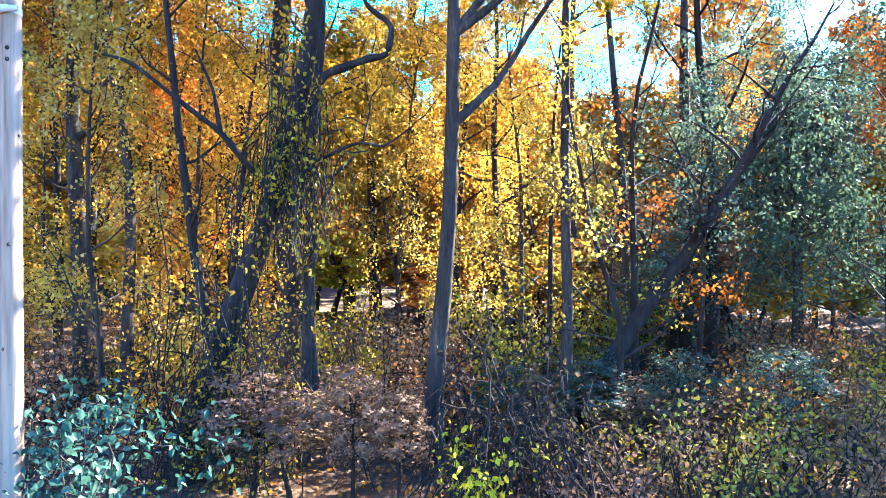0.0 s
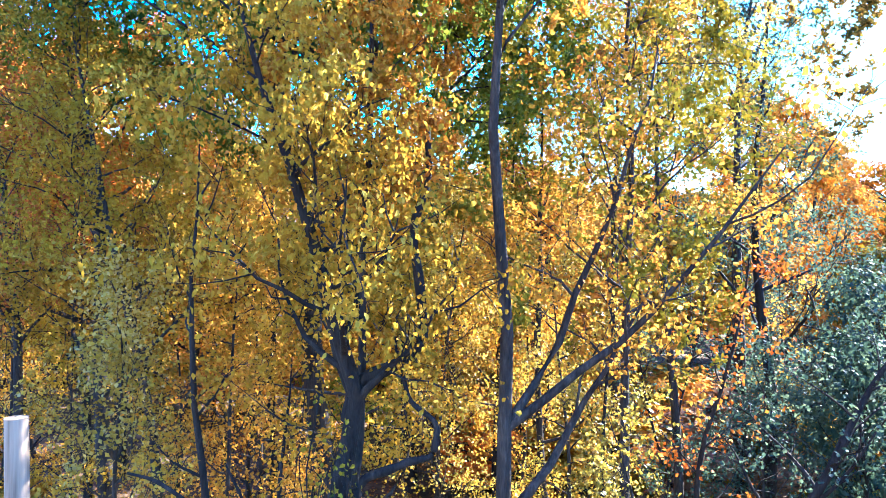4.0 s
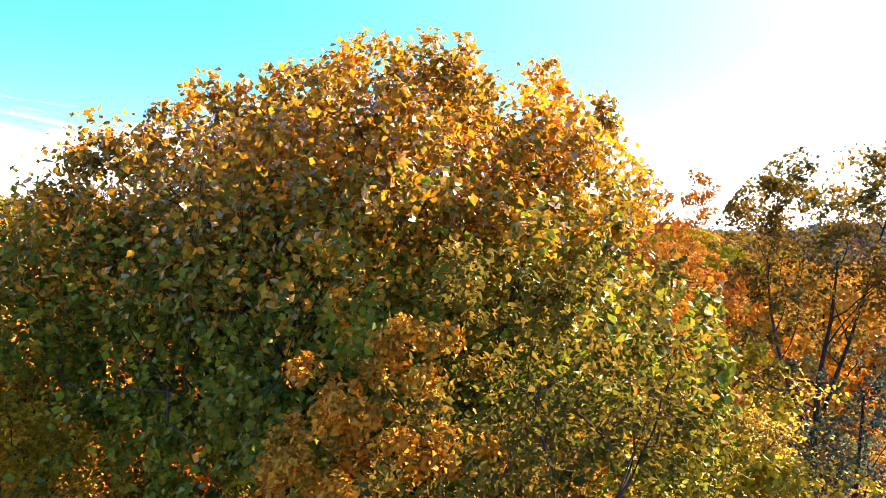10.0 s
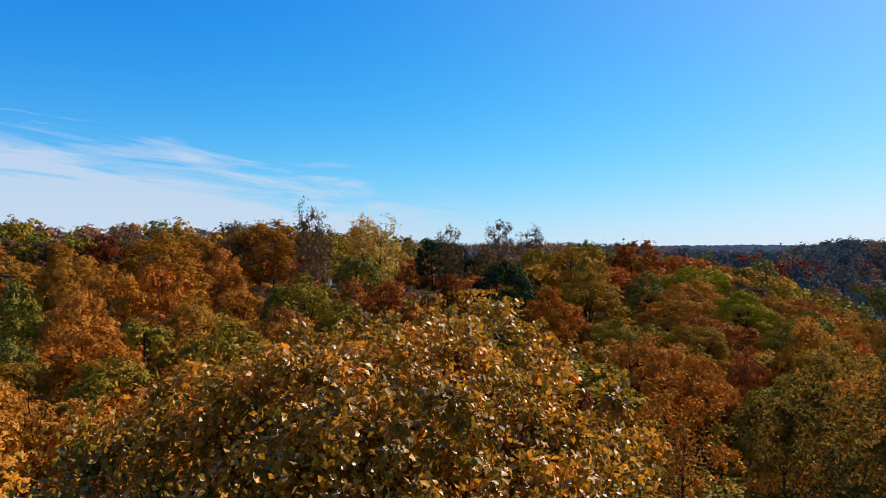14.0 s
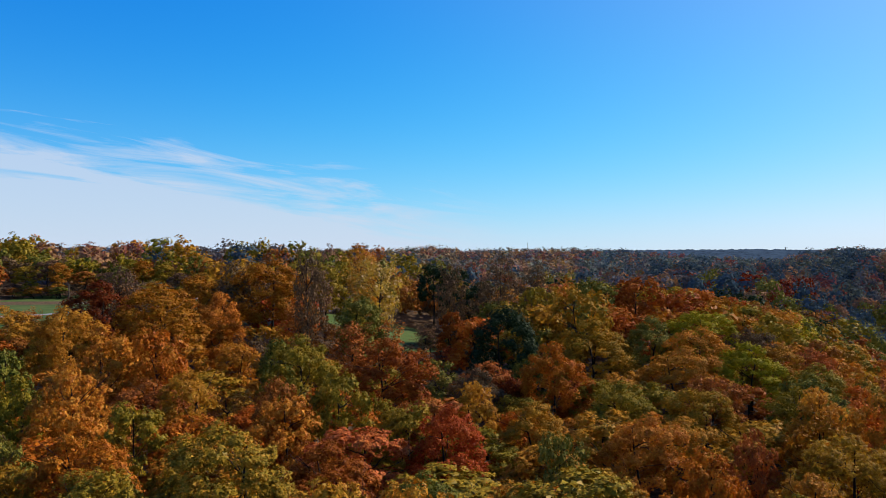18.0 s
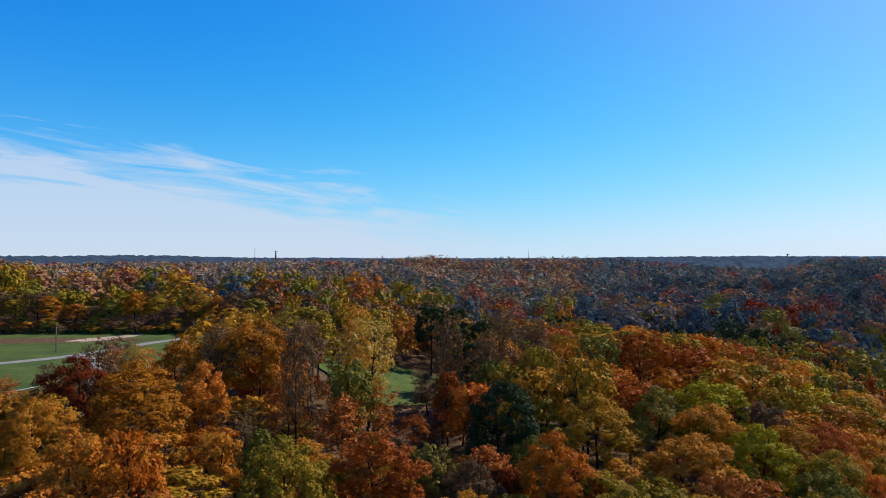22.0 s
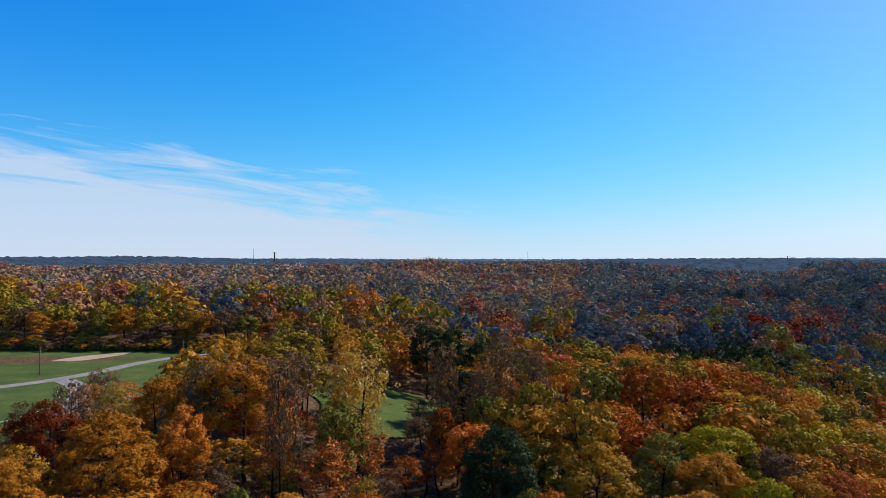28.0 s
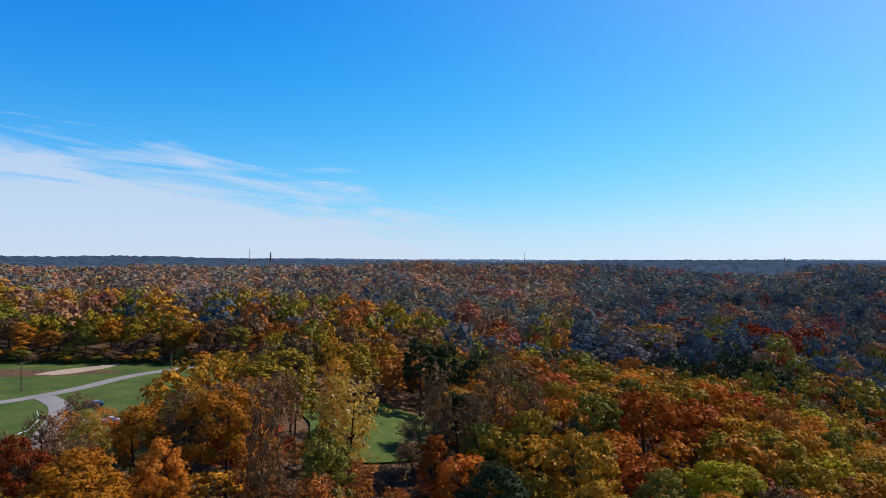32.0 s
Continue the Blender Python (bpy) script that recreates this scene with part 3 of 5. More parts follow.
def mid_template(seed, style):
    """A tree of unit-free metres, 18 m tall with a crown 4.5 m in radius: trunk with limbs, and crown."""
    rng = np.random.default_rng(seed)
    tall = 18.0
    trunk = bend(rng, (0, 0, -0.5), (0, 0, 1), tall * 0.9, 7, 0.05, 0.05)
    paths = [(trunk, 0.24 * np.linspace(1.1, 0.18, 8))]
    spots = []
    for k in range(16 if style == "thin" else 11):
        i = 3 + k % 4 if style == "thin" else int(rng.integers(3, 7))
        turn = k * 2.4 + rng.uniform(-0.4, 0.4)
        ps, sp = limb_paths(rng, trunk[i], (math.cos(turn), math.sin(turn), rng.uniform(0.5, 1.1)), rng.uniform(3.2, 5.0), 0.07, 5, 4 if style == "thin" else 2)
        paths += ps if style == "thin" else ps[:3]
        spots.append(sp)
    wood, boughs = tubes(paths[:1], 6), tubes(paths[1:], 3)
    if style == "round":
        crown = crown_arrays(rng, 4.6, 5.0, tall, 26, 380, 20, 0.22)
    elif style == "tall":
        crown = crown_arrays(rng, 3.9, 4.0, tall, 28, 380, 20, 0.21)
    elif style == "dome":
        crown = crown_arrays(rng, 5.0, 4.0, tall, 34, 460, 22, 0.215)
    elif style == "leafy":
        crown = crown_arrays(rng, 4.3, 4.5, tall, 36, 520, 20, 0.18, 0.26)
    elif style == "broad":
        crown = crown_arrays(rng, 5.0, 4.0, tall, 54, 1250, 20, 0.135, 0.22)
    elif style == "far":
        crown = crown_arrays(rng, 5.0, 4.0, tall, 24, 240, 12, 0.36, 0.36)
    elif style == "low":
        crown = crown_arrays(rng, 4.3, 3.0, tall, 18, 140, 10, 0.5, 0.5)
    else:
        spots = np.concatenate(spots)
        c = spots[rng.integers(0, len(spots), 1600)] + rng.normal(size=(1600, 3)) * 0.3
        v, f = leaf_set(rng, c, unit(c - [0, 0, 11]) * 0.8, 0.28, False, 0.1, 0.8, True)
        v2, f2 = crown_arrays(rng, 4.2, 5.5, tall, 26, 150, 12, 0.25, 0.42)
        crown = np.concatenate([v, v2]), np.concatenate([f, f2 + len(v)])
    return wood, boughs, crown


MID = {}
for k, style in enumerate(("round", "round", "round", "round", "tall", "tall", "tall", "thin", "thin", "leafy", "leafy", "leafy", "dome", "dome", "dome", "dome", "dome", "far", "far", "far", "far", "broad", "broad", "broad", "broad", "low", "low", "low")):
    wood, boughs, crown = mid_template(100 + k, style)
    MID.setdefault(style, []).append((soup("trunk", *wood, DARK_BARK, smooth=True), soup("bough_mass", *boughs, DARK_BARK, smooth=True), soup("crown", *crown, LEAF["gold"], smooth=True)))
SHAPE = {"round": "rounded autumn tree with a dense {} crown", "tall": "tall autumn tree with a ragged {} crown",
         "dome": "broad rounded autumn tree with a closed {} crown", "leafy": "leafy autumn tree with a loose {} crown", "far": "broad rounded autumn tree with a closed {} crown", "broad": "broad rounded autumn tree with a closed {} crown", "low": "low understory tree with {} leaves", "thin": "thin autumn tree, half bare, with sparse {} leaves"}
TAKEN = []


KIND = {"pine": "conifer", "red": "maple", "orange": "maple", "crimson": "maple", "gold": "maple", "yellow": "maple", "lime": "linden", "brown": "ash", "amber": "beech", "rust": "beech"}


def plant(x, y, top, radius, colour, style="round", seed=0, name=""):
    """A tree at (x, y) whose crown tops out at the height top."""
    rng = np.random.default_rng(int(seed + abs(x) * 131 + abs(y) * 17))
    z = float(lay(x, y))
    if style in ("dome", "round") and y > 138:
        style = "far"
    elif style in ("dome", "round", "leafy") and radius >= 5 and y > 28:
        style = "broad"
    wood, boughs, crown = MID[style][int(rng.integers(len(MID[style])))]
    tree = tagged(new(name or KIND.get(colour, "oak")), SHAPE[style].format(WORDS[colour]), "tree", "trees of the autumn wood")
    wide = radius / {"round": 4.6, "tall": 3.9, "thin": 4.4, "leafy": 4.3, "dome": 5.0, "far": 5.0, "broad": 5.0, "low": 4.3}[style]
    tree.location, tree.rotation_euler = (x, y, z), (0, 0, rng.uniform(0, 6.28))
    tree.scale = (wide, wide, (top - z) / 18.0)
    part("trunk", wood, tree)
    tagged(part("bough_mass", boughs, tree), kind="stuff")
    leafy = part("crown", crown, tree)
    leafy.material_slots[0].link = "OBJECT"
    leafy.material_slots[0].material = LEAF[colour]
    TAKEN.append((x, y, radius))
    return tree


# -- trees close to the start of the flight --
near_tree("oak", (0.95, 11.6, 0), (0, 0), 19.4, 0.155, 11.5, 2.3, 30, 12000, 0.085, "deep", 3,
          "slender oak with a forked grey trunk and bronze green leaves", spread=0.2, rise=0.8,
          forks=((6.6, 15, 6.0), (6.9, -10, 5.5, 1.3), (5.4, 20, 4.5, 1.1), (14.5, 20, 2.0), (13.0, 150, 2.5), (12.0, -30, 3.0)), dome=(0.85, 10.2, 2.1, 12.3, 19.6, 60, 0.35), second="gold",
          spine=((0.95, 11.6, 0), (1.2, 11.3, 6), (1.12, 10.9, 9.2), (0.92, 10.45, 11.6), (1.0, 10.2, 13.3), (1.16, 10.1, 14.7), (1.0, 10.0, 17.0)))
near_tree("oak", (-2.2, 18.0, 0), (0, 0), 22.8, 0.36, 10.0, 5.8, 46, 95000, 0.15, "oak", 5,
          "broad old oak with heavy spreading limbs and bronze leaves", spread=0.3, forks=((9.5, 200, 9.0), (10.5, 330, 9.0), (12, 90, 8.0), (11, 250, 8.5)), dome=(-1.3, 18.0, 5.9, 12.8, 22.9, 230, 0.84), fine=False, low_share=0.68, inner=34000, lobes=((-8.3, 17.0, 2.6, 13.0, 18.6, 16), (-6.2, 17.6, 2.5, 16.2, 22.0, 22), (-3.9, 17.8, 3.0, 16.5, 22.3, 24), (-0.9, 17.9, 3.4, 16.5, 23.0, 30), (1.5, 17.8, 2.9, 15.5, 22.6, 26), (-7.2, 16.2, 2.2, 16.5, 20.2, 12)), second="oak_green",
          spine=((-2.2, 18, 0), (-2.6, 18, 8), (-2.3, 17.8, 14), (-1.9, 17.6, 19.5)), rise=0.35)
near_tree("maple", (-1.3, 12.2, 0), (0, 0), 18.5, 0.10, 9.0, 1.5, 22, 26000, 0.08, "amber", 7, "slim young maple with orange gold leaves", spread=0.2, rise=0.8, dome=(-0.75, 11.6, 1.55, 10.5, 18.5, 95, 0.85),
          spine=((-1.3, 12.2, 0), (-0.9, 11.4, 9), (-0.7, 11.0, 13.2), (-0.75, 11.9, 16.6)))
near_tree("oak", (9.6, 21.8, 0), (0, 0), 21.4, 0.24, 11.5, 3.6, 24, 17000, 0.12, "deep", 9, "oak with a forked trunk and thinning bronze brown leaves", spread=0.25, dome=(10.0, 21.5, 3.5, 12.5, 21.7, 60, 0.6),
          forks=((13.5, 30, 7.0), (12.5, 150, 7)), spine=((9.6, 21.8, 0), (9.4, 21.7, 14.4), (9.9, 21.5, 18.6)))
near_tree("oak", (1.2, 27.5, 0), (0, 0), 22.6, 0.26, 11.0, 3.6, 20, 13000, 0.17, "oak", 33, "tall oak with bronze and green leaves behind the old oak", spread=0.3, fine=False,
          spine=((1.2, 27.5, 0), (1.0, 27.3, 12), (0.8, 27.2, 22.4)), dome=(0.6, 27.2, 4.4, 12.0, 23.2, 60, 0.7))
near_tree("beech", (6.8, 25.2, 0), (0, 0), 20.8, 0.2, 11.0, 2.6, 22, 15000, 0.12, "amber", 35, "slender beech with a dense crown of small amber brown leaves", spread=0.3, fine=False,
          spine=((6.8, 25.2, 0), (6.7, 25.2, 10), (6.8, 25.0, 18.6)), dome=(6.8, 25.1, 3.0, 11.5, 21.0, 60, 0.75))
near_tree("maple", (-7.0, 17.2, 0), (-0.05, 0.0), 17.0, 0.24, 6.0, 4.2, 24, 19000, 0.11, "amber", 11, "maple with a thick grey trunk and amber leaves")
near_tree("maple", (-8.3, 25.0, 0), (0.0, 0.0), 15.5, 0.17, 4.0, 4.0, 20, 13000, 0.12, "gold", 13, "maple with a dark upright trunk and golden leaves")
near_tree("maple", (3.4, 18.4, 0), (0.0, 0.0), 16.0, 0.11, 4.5, 3.0, 16, 7000, 0.10, "gold", 15, "slim maple with a straight trunk and golden leaves")
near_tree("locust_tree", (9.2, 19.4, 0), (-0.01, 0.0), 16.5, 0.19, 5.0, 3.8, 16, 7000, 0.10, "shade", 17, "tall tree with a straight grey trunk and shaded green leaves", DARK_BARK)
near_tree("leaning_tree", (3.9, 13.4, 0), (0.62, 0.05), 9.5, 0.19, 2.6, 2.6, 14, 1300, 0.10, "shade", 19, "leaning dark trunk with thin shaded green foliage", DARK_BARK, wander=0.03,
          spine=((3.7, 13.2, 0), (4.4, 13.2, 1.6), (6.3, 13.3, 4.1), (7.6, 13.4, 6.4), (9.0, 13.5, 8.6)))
vine_tree = near_tree("vine_tree", (-3.2, 11.5, 0), (0, 0), 13.5, 0.24, 7.5, 2.6, 18, 8000, 0.11, "gold", 21, "crooked dark tree hung with climbing vines and golden leaves",
          DARK_BARK, droop=0.9, spine=((-3.2, 11.5, 0), (-2.4, 11.3, 2.4), (-1.7, 11.2, 4.2), (-1.3, 11.2, 5.6), (-0.9, 11.2, 7.4), (-1.6, 10.6, 10), (-2.4, 10.2, 13)))
for marks, girth in ((((-1.25, 11.3, 5.5), (-1.07, 11.2, 5.85), (-0.89, 11.15, 6.4), (-0.46, 11.1, 6.55), (-0.19, 11.1, 6.66), (0.14, 11.1, 6.72), (0.22, 11.1, 7.2), (-0.2, 11.15, 7.5), (-0.3, 11.2, 7.9)), 0.085),
                     (((-1.1, 11.3, 7.2), (-0.95, 11.2, 7.8), (-0.36, 11.1, 8.05), (0.02, 11.1, 8.4), (-0.05, 11.1, 9.2), (-0.17, 11.1, 10.0), (0.1, 11.1, 10.7), (0.05, 11.2, 11.6)), 0.11),
                     (((-0.95, 11.2, 7.5), (-1.25, 11.2, 8.2), (-1.33, 11.2, 8.9), (-1.6, 11.2, 9.7), (-1.8, 11.3, 10.6)), 0.10),
                     (((-1.5, 11.3, 4.4), (-2.04, 11.2, 5.0), (-2.43, 11.1, 5.5), (-2.9, 11.0, 5.85), (-3.7, 10.9, 6.5), (-4.1, 10.9, 6.6)), 0.06),
                     (((-2.43, 11.1, 5.5), (-2.5, 11.0, 6.1), (-2.75, 10.9, 6.7)), 0.04),
                     (((-1.2, 11.3, 5.2), (-1.0, 10.9, 5.0), (-0.3, 10.6, 5.3), (0.1, 10.5, 5.2), (0.5, 10.4, 5.5)), 0.035)):
    path = np.array(marks) - [-3.2, 11.5, 0]
    span = np.linspace(0, len(path) - 1, 6 * (len(path) - 1) + 1)
    path = np.stack([np.interp(span, np.arange(len(path)), path[:, k]) for k in range(3)], 1)
    for _ in range(3):
        path[1:-1] = 0.25 * path[:-2] + 0.5 * path[1:-1] + 0.25 * path[2:]
    v, q = tubes([(path, girth * np.linspace(1, 0.35, len(path)) * (1 + 0.1 * np.sin(span * 5)))], 8)
    part("limb", soup("limb", v, q, DARK_BARK, smooth=True), vine_tree, "crooked dark limb")
near_tree("maple", (3.2, 12.2, 0), (0.0, 0.0), 18.0, 0.11, 8.5, 2.3, 24, 13000, 0.095, "olive", 25, "young maple with a dense olive and yellow crown", rise=0.6, spine=((3.2, 12.2, 0), (3.3, 12.3, 9), (3.3, 12.2, 15.6)), dome=(3.3, 12.2, 2.3, 8.0, 18.0, 60, 0.6))
near_tree("maple", (-5.2, 14.6, 0), (0.0, 0.0), 16.2, 0.13, 7.5, 3.0, 24, 13000, 0.10, "gold", 27, "young maple with a dense golden crown")
near_tree("maple", (6.0, 17.0, 0), (0.0, 0.0), 16.0, 0.13, 10.0, 3.0, 22, 11000, 0.10, "yellow", 29, "young maple with a yellow green crown")
near_tree("maple", (-9.5, 21.5, 0), (0.0, 0.0), 16.5, 0.14, 5.0, 3.4, 20, 9000, 0.12, "gold", 51, "maple with a dark trunk and an orange gold crown", DARK_BARK, fine=False)
near_tree("maple", (-4.6, 23.5, 0), (0.0, 0.0), 16.5, 0.14, 5.0, 3.4, 20, 9000, 0.12, "amber", 52, "maple with a dark trunk and an amber crown", DARK_BARK, fine=False)
near_tree("maple", (2.4, 23.5, 0), (0.0, 0.0), 15.5, 0.13, 4.5, 3.2, 20, 9000, 0.12, "gold", 53, "maple with a dark trunk and a golden crown", DARK_BARK, fine=False)
near_tree("maple", (-9.6, 18.2, 0), (0.0, 0.0), 18.0, 0.15, 7.0, 3.2, 26, 20000, 0.10, "rust", 31, "maple with an orange brown crown")
near_tree("maple", (-1.3, 13.4, 0), (0.02, 0.0), 12.5, 0.13, 4.5, 2.6, 14, 6000, 0.10, "gold", 23, "young maple with a straight trunk and golden leaves")
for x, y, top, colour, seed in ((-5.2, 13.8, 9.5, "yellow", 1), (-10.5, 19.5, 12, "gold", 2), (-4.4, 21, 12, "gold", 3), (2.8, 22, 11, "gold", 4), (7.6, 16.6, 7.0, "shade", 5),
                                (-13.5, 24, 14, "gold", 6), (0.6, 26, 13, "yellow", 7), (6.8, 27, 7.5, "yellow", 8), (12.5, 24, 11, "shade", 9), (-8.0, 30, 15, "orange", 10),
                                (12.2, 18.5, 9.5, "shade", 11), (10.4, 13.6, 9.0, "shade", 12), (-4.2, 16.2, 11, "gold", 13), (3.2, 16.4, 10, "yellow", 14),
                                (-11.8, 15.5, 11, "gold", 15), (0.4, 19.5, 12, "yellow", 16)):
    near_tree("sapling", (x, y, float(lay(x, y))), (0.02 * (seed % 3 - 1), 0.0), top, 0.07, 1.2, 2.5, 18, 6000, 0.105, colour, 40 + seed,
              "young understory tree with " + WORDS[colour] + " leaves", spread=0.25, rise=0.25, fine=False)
rng = np.random.default_rng(8)
for k in range(26):
    y = 11 + 24 * (k + 0.5) / 26
    x = (rng.uniform(0.1, 0.62) if k % 2 else -rng.uniform(0.1, 0.66)) * y + 0.5
    # stems to the right get leaves with shade in their colour
    near_tree("thin_stem", (x, y + rng.uniform(-1, 1), float(lay(x, y))), (rng.uniform(-0.12, 0.12), 0.0), rng.uniform(7, 13), rng.uniform(0.04, 0.11), 1.5, 1.6, 9, 900, 0.105,
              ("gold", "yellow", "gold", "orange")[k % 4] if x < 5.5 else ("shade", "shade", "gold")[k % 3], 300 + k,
              "thin dark understory stem with few leaves", DARK_BARK, wander=0.07, twigs=4, fine=False)

# -- lower trees between the clump and the valley --
for x, y, top, r, colour in ((5.5, 31, 13.0, 4.2, "gold"), (10.5, 33, 12.0, 4.4, "amber"), (15.5, 36, 12.5, 4.6, "gold"), (8.0, 40, 13.0, 4.8, "bronze"), (20.5, 40, 12.0, 4.6, "orange"),
                             (14.0, 45, 12.5, 4.8, "olive"), (23.0, 33, 11.5, 4.2, "olive"), (-12.5, 31, 20.5, 5.2, "orange"), (-19.0, 33, 20.0, 5.2, "gold"), (-15.0, 26, 19.5, 4.4, "amber")):
    plant(x, y, top, r, colour, "leafy")

# -- growth beside the clump and brush at its foot, shade put into the leaf colour --
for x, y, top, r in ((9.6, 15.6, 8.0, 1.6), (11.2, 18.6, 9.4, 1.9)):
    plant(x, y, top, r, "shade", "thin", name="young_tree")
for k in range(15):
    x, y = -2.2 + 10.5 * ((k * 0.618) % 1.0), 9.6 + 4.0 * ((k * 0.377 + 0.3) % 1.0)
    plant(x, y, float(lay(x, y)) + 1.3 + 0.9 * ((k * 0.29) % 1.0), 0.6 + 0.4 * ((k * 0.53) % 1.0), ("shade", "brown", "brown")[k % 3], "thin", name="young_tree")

# -- trees that stand out in the wood below --
plant(-62, 126, 28.4, 5.6, "crimson", "dome")
plant(-48, 118, 28.6, 9.0, "orange", "dome")
plant(-56, 105, 26, 5.6, "gold", "dome")
plant(-46, 98, 23.6, 4.8, "amber", "dome")
plant(-39, 97, 24, 4.4, "orange", "dome")
plant(-30, 83, 20.6, 3.6, "gold", "tall")
plant(-40, 77, 21.5, 4.6, "gold", "dome")
plant(-38, 148, 32.7, 8.6, "orange", "leafy")
plant(-19, 160, 32.6, 6.6, "yellow", "thin")
plant(-10, 106, 21, 7.4, "red", "dome")
plant(-21, 99, 22.4, 6.6, "olive", "dome")
plant(8, 130, 24.6, 7.2, "pine", "dome")
plant(-9, 236, 31.5, 5.6, "pine", "tall")
plant(-2, 240, 29.5, 5.2, "pine", "tall")
plant(6, 238, 25, 4.2, "pine", "tall")
plant(-19, 141, 26, 4.8, "green", "tall")
plant(23, 128, 22.0, 7.8, "bronze", "dome")
plant(35, 136, 21.6, 6.2, "green", "dome")
plant(45, 138, 23.0, 8.3, "lime", "dome")
plant(41, 169, 28.2, 6.8, "red", "dome")
plant(52, 176, 24.8, 7.5, "red", "dome")
plant(14, 111, 20, 5.6, "orange", "dome")
plant(34, 115, 18.8, 7.6, "amber", "dome")
plant(46, 120, 18.9, 6.3, "lime", "dome")
plant(55, 117, 16.1, 6.4, "olive", "dome")
plant(50, 104, 15.0, 5.0, "green", "dome")
plant(-2, 160, 21.5, 3.4, "red", "tall")
plant(23, 140, 27.6, 5.8, "bronze", "dome")
plant(10, 175, 32.5, 4.4, "brown", "thin")
plant(-2, 172, 31, 3.8, "brown", "thin")
plant(17, 168, 31, 4.2, "brown", "thin")
plant(-22, 168, 33.5, 4.4, "gold", "thin")
plant(-61, 131, 30, 4.2, "brown", "thin")
plant(30, 166, 28.4, 6, "green", "dome")
plant(6, 168, 27.4, 4, "brown", "thin")
plant(17, 158, 27.0, 5, "olive", "dome")
plant(35, 104, 16.5, 4.4, "rust", "dome")
plant(-20, 84, 19.2, 4.0, "rust", "dome")
plant(-13, 85, 20, 4.2, "olive", "dome")
plant(2, 95, 18.1, 3.6, "gold", "tall")
plant(-27, 133, 34, 3.6, "brown", "thin")
plant(-30, 62, 19.2, 5.4, "orange", "leafy")
plant(-18, 61, 19.7, 6.2, "olive", "leafy")
plant(-8, 50, 19.2, 3.8, "bronze", "leafy")
plant(-2, 50, 19, 3.8, "bronze", "leafy")
plant(6, 50, 17.5, 3.8, "red", "leafy")
plant(20, 81, 16.2, 5.6, "amber", "dome")
plant(10, 73, 16.4, 3, "green", "dome")
plant(23, 70, 15.4, 3.4, "orange", "dome")
plant(35, 70, 17, 6.2, "gold", "dome")
plant(26, 67, 12.2, 4.2, "olive", "leafy")
plant(30, 79, 15, 2.8, "rust", "dome")
plant(38, 82, 16.5, 4.2, "orange", "dome")
plant(-1, 79, 17.4, 5.2, "red", "dome")
plant(8, 112, 14.5, 3.6, "crimson", "dome")
plant(21, 99, 16.4, 6.2, "olive", "dome")
plant(-31, 73, 19.5, 3.2, "olive", "tall")
plant(32, 66, 12.4, 4.4, "gold", "leafy")
plant(-53, 87, 23, 3.4, "green", "tall")
plant(-46, 78, 20.2, 3.6, "olive", "dome")
plant(-39, 65, 18, 3, "green", "leafy")
plant(-2, 62, 16, 2.8, "green", "tall")
plant(37, 175, 24.5, 6, "rust", "dome")
plant(39, 224, 25.4, 9, "olive", "dome")
plant(33, 190, 26.6, 8, "bronze", "dome")
plant(52, 134, 20.0, 5.2, "brown", "dome")
plant(62, 173, 22.2, 8, "gold", "dome")
plant(63, 150, 19.3, 6.4, "olive", "dome")
plant(62, 133, 16.8, 5.4, "rust", "dome")
plant(60, 114, 13.0, 5, "orange", "dome")
plant(70, 126, 9.8, 5.2, "gold", "dome")
plant(71, 143, 13.7, 6, "amber", "dome")
plant(72, 160, 18.2, 6.5, "lime", "dome")
plant(67, 190, 22.2, 7.5, "orange", "dome")
plant(56, 200, 25.1, 8, "olive", "dome")
plant(66, 212, 23.6, 8, "bronze", "dome")
plant(-46, 147, 31, 5.2, "brown", "thin")
plant(-35, 172, 29.5, 5.6, "brown", "thin")
plant(-53, 146, 29, 4.8, "orange", "leafy")
plant(-62, 147, 27, 3.8, "yellow", "thin")
plant(-57, 138, 24, 4.2, "orange", "tall")
plant(-66, 137, 24, 4.2, "brown", "thin")
plant(-70, 124, 22, 4.2, "amber", "tall")
plant(-76, 128, 21, 4.4, "orange", "tall")
plant(-30, 138, 24, 4.6, "rust", "thin")
plant(-44, 134, 26, 5.0, "amber", "leafy")
plant(-20, 134, 20, 5, "rust", "thin")
plant(-16, 148, 20, 5.2, "rust", "thin")
plant(-23, 156, 23, 4.2, "olive", "thin")
plant(3, 182, 21, 5, "brown", "thin")
plant(10, 200, 21, 6.5, "brown", "thin")
plant(2, 215, 19.5, 5.5, "yellow", "leafy")
plant(22, 205, 17.5, 7, "brown", "thin")
for x, y, top, r, colour in ((-73, 164, 27, 4.2, "brown"), (-70, 153, 25.5, 4.0, "rust"), (-65, 158, 25, 3.8, "orange"), (-60, 158, 24.5, 3.8, "orange"), (-59, 137, 25, 4.0, "brown"),
                              (-53, 157, 27.2, 4.2, "orange"), (-78, 146, 23.5, 3.8, "brown"), (-84, 140, 22, 4.0, "rust")):
    plant(x, y, top, r, colour, "thin")
plant(-49, 160, 30.5, 5, "amber", "leafy")
plant(-41, 166, 29.5, 5, "brown", "thin")
plant(-45, 196, 29.5, 6.5, "olive", "tall")
for k in range(19):
    plant(-182 + 6.4 * k, 287 + 2 * math.sin(k * 1.7), 14.5 + 6 + 1.5 * math.sin(k * 2.3), 3.6, ("brown", "olive", "rust", "gold", "brown")[k % 5], "low", name="understory_tree")
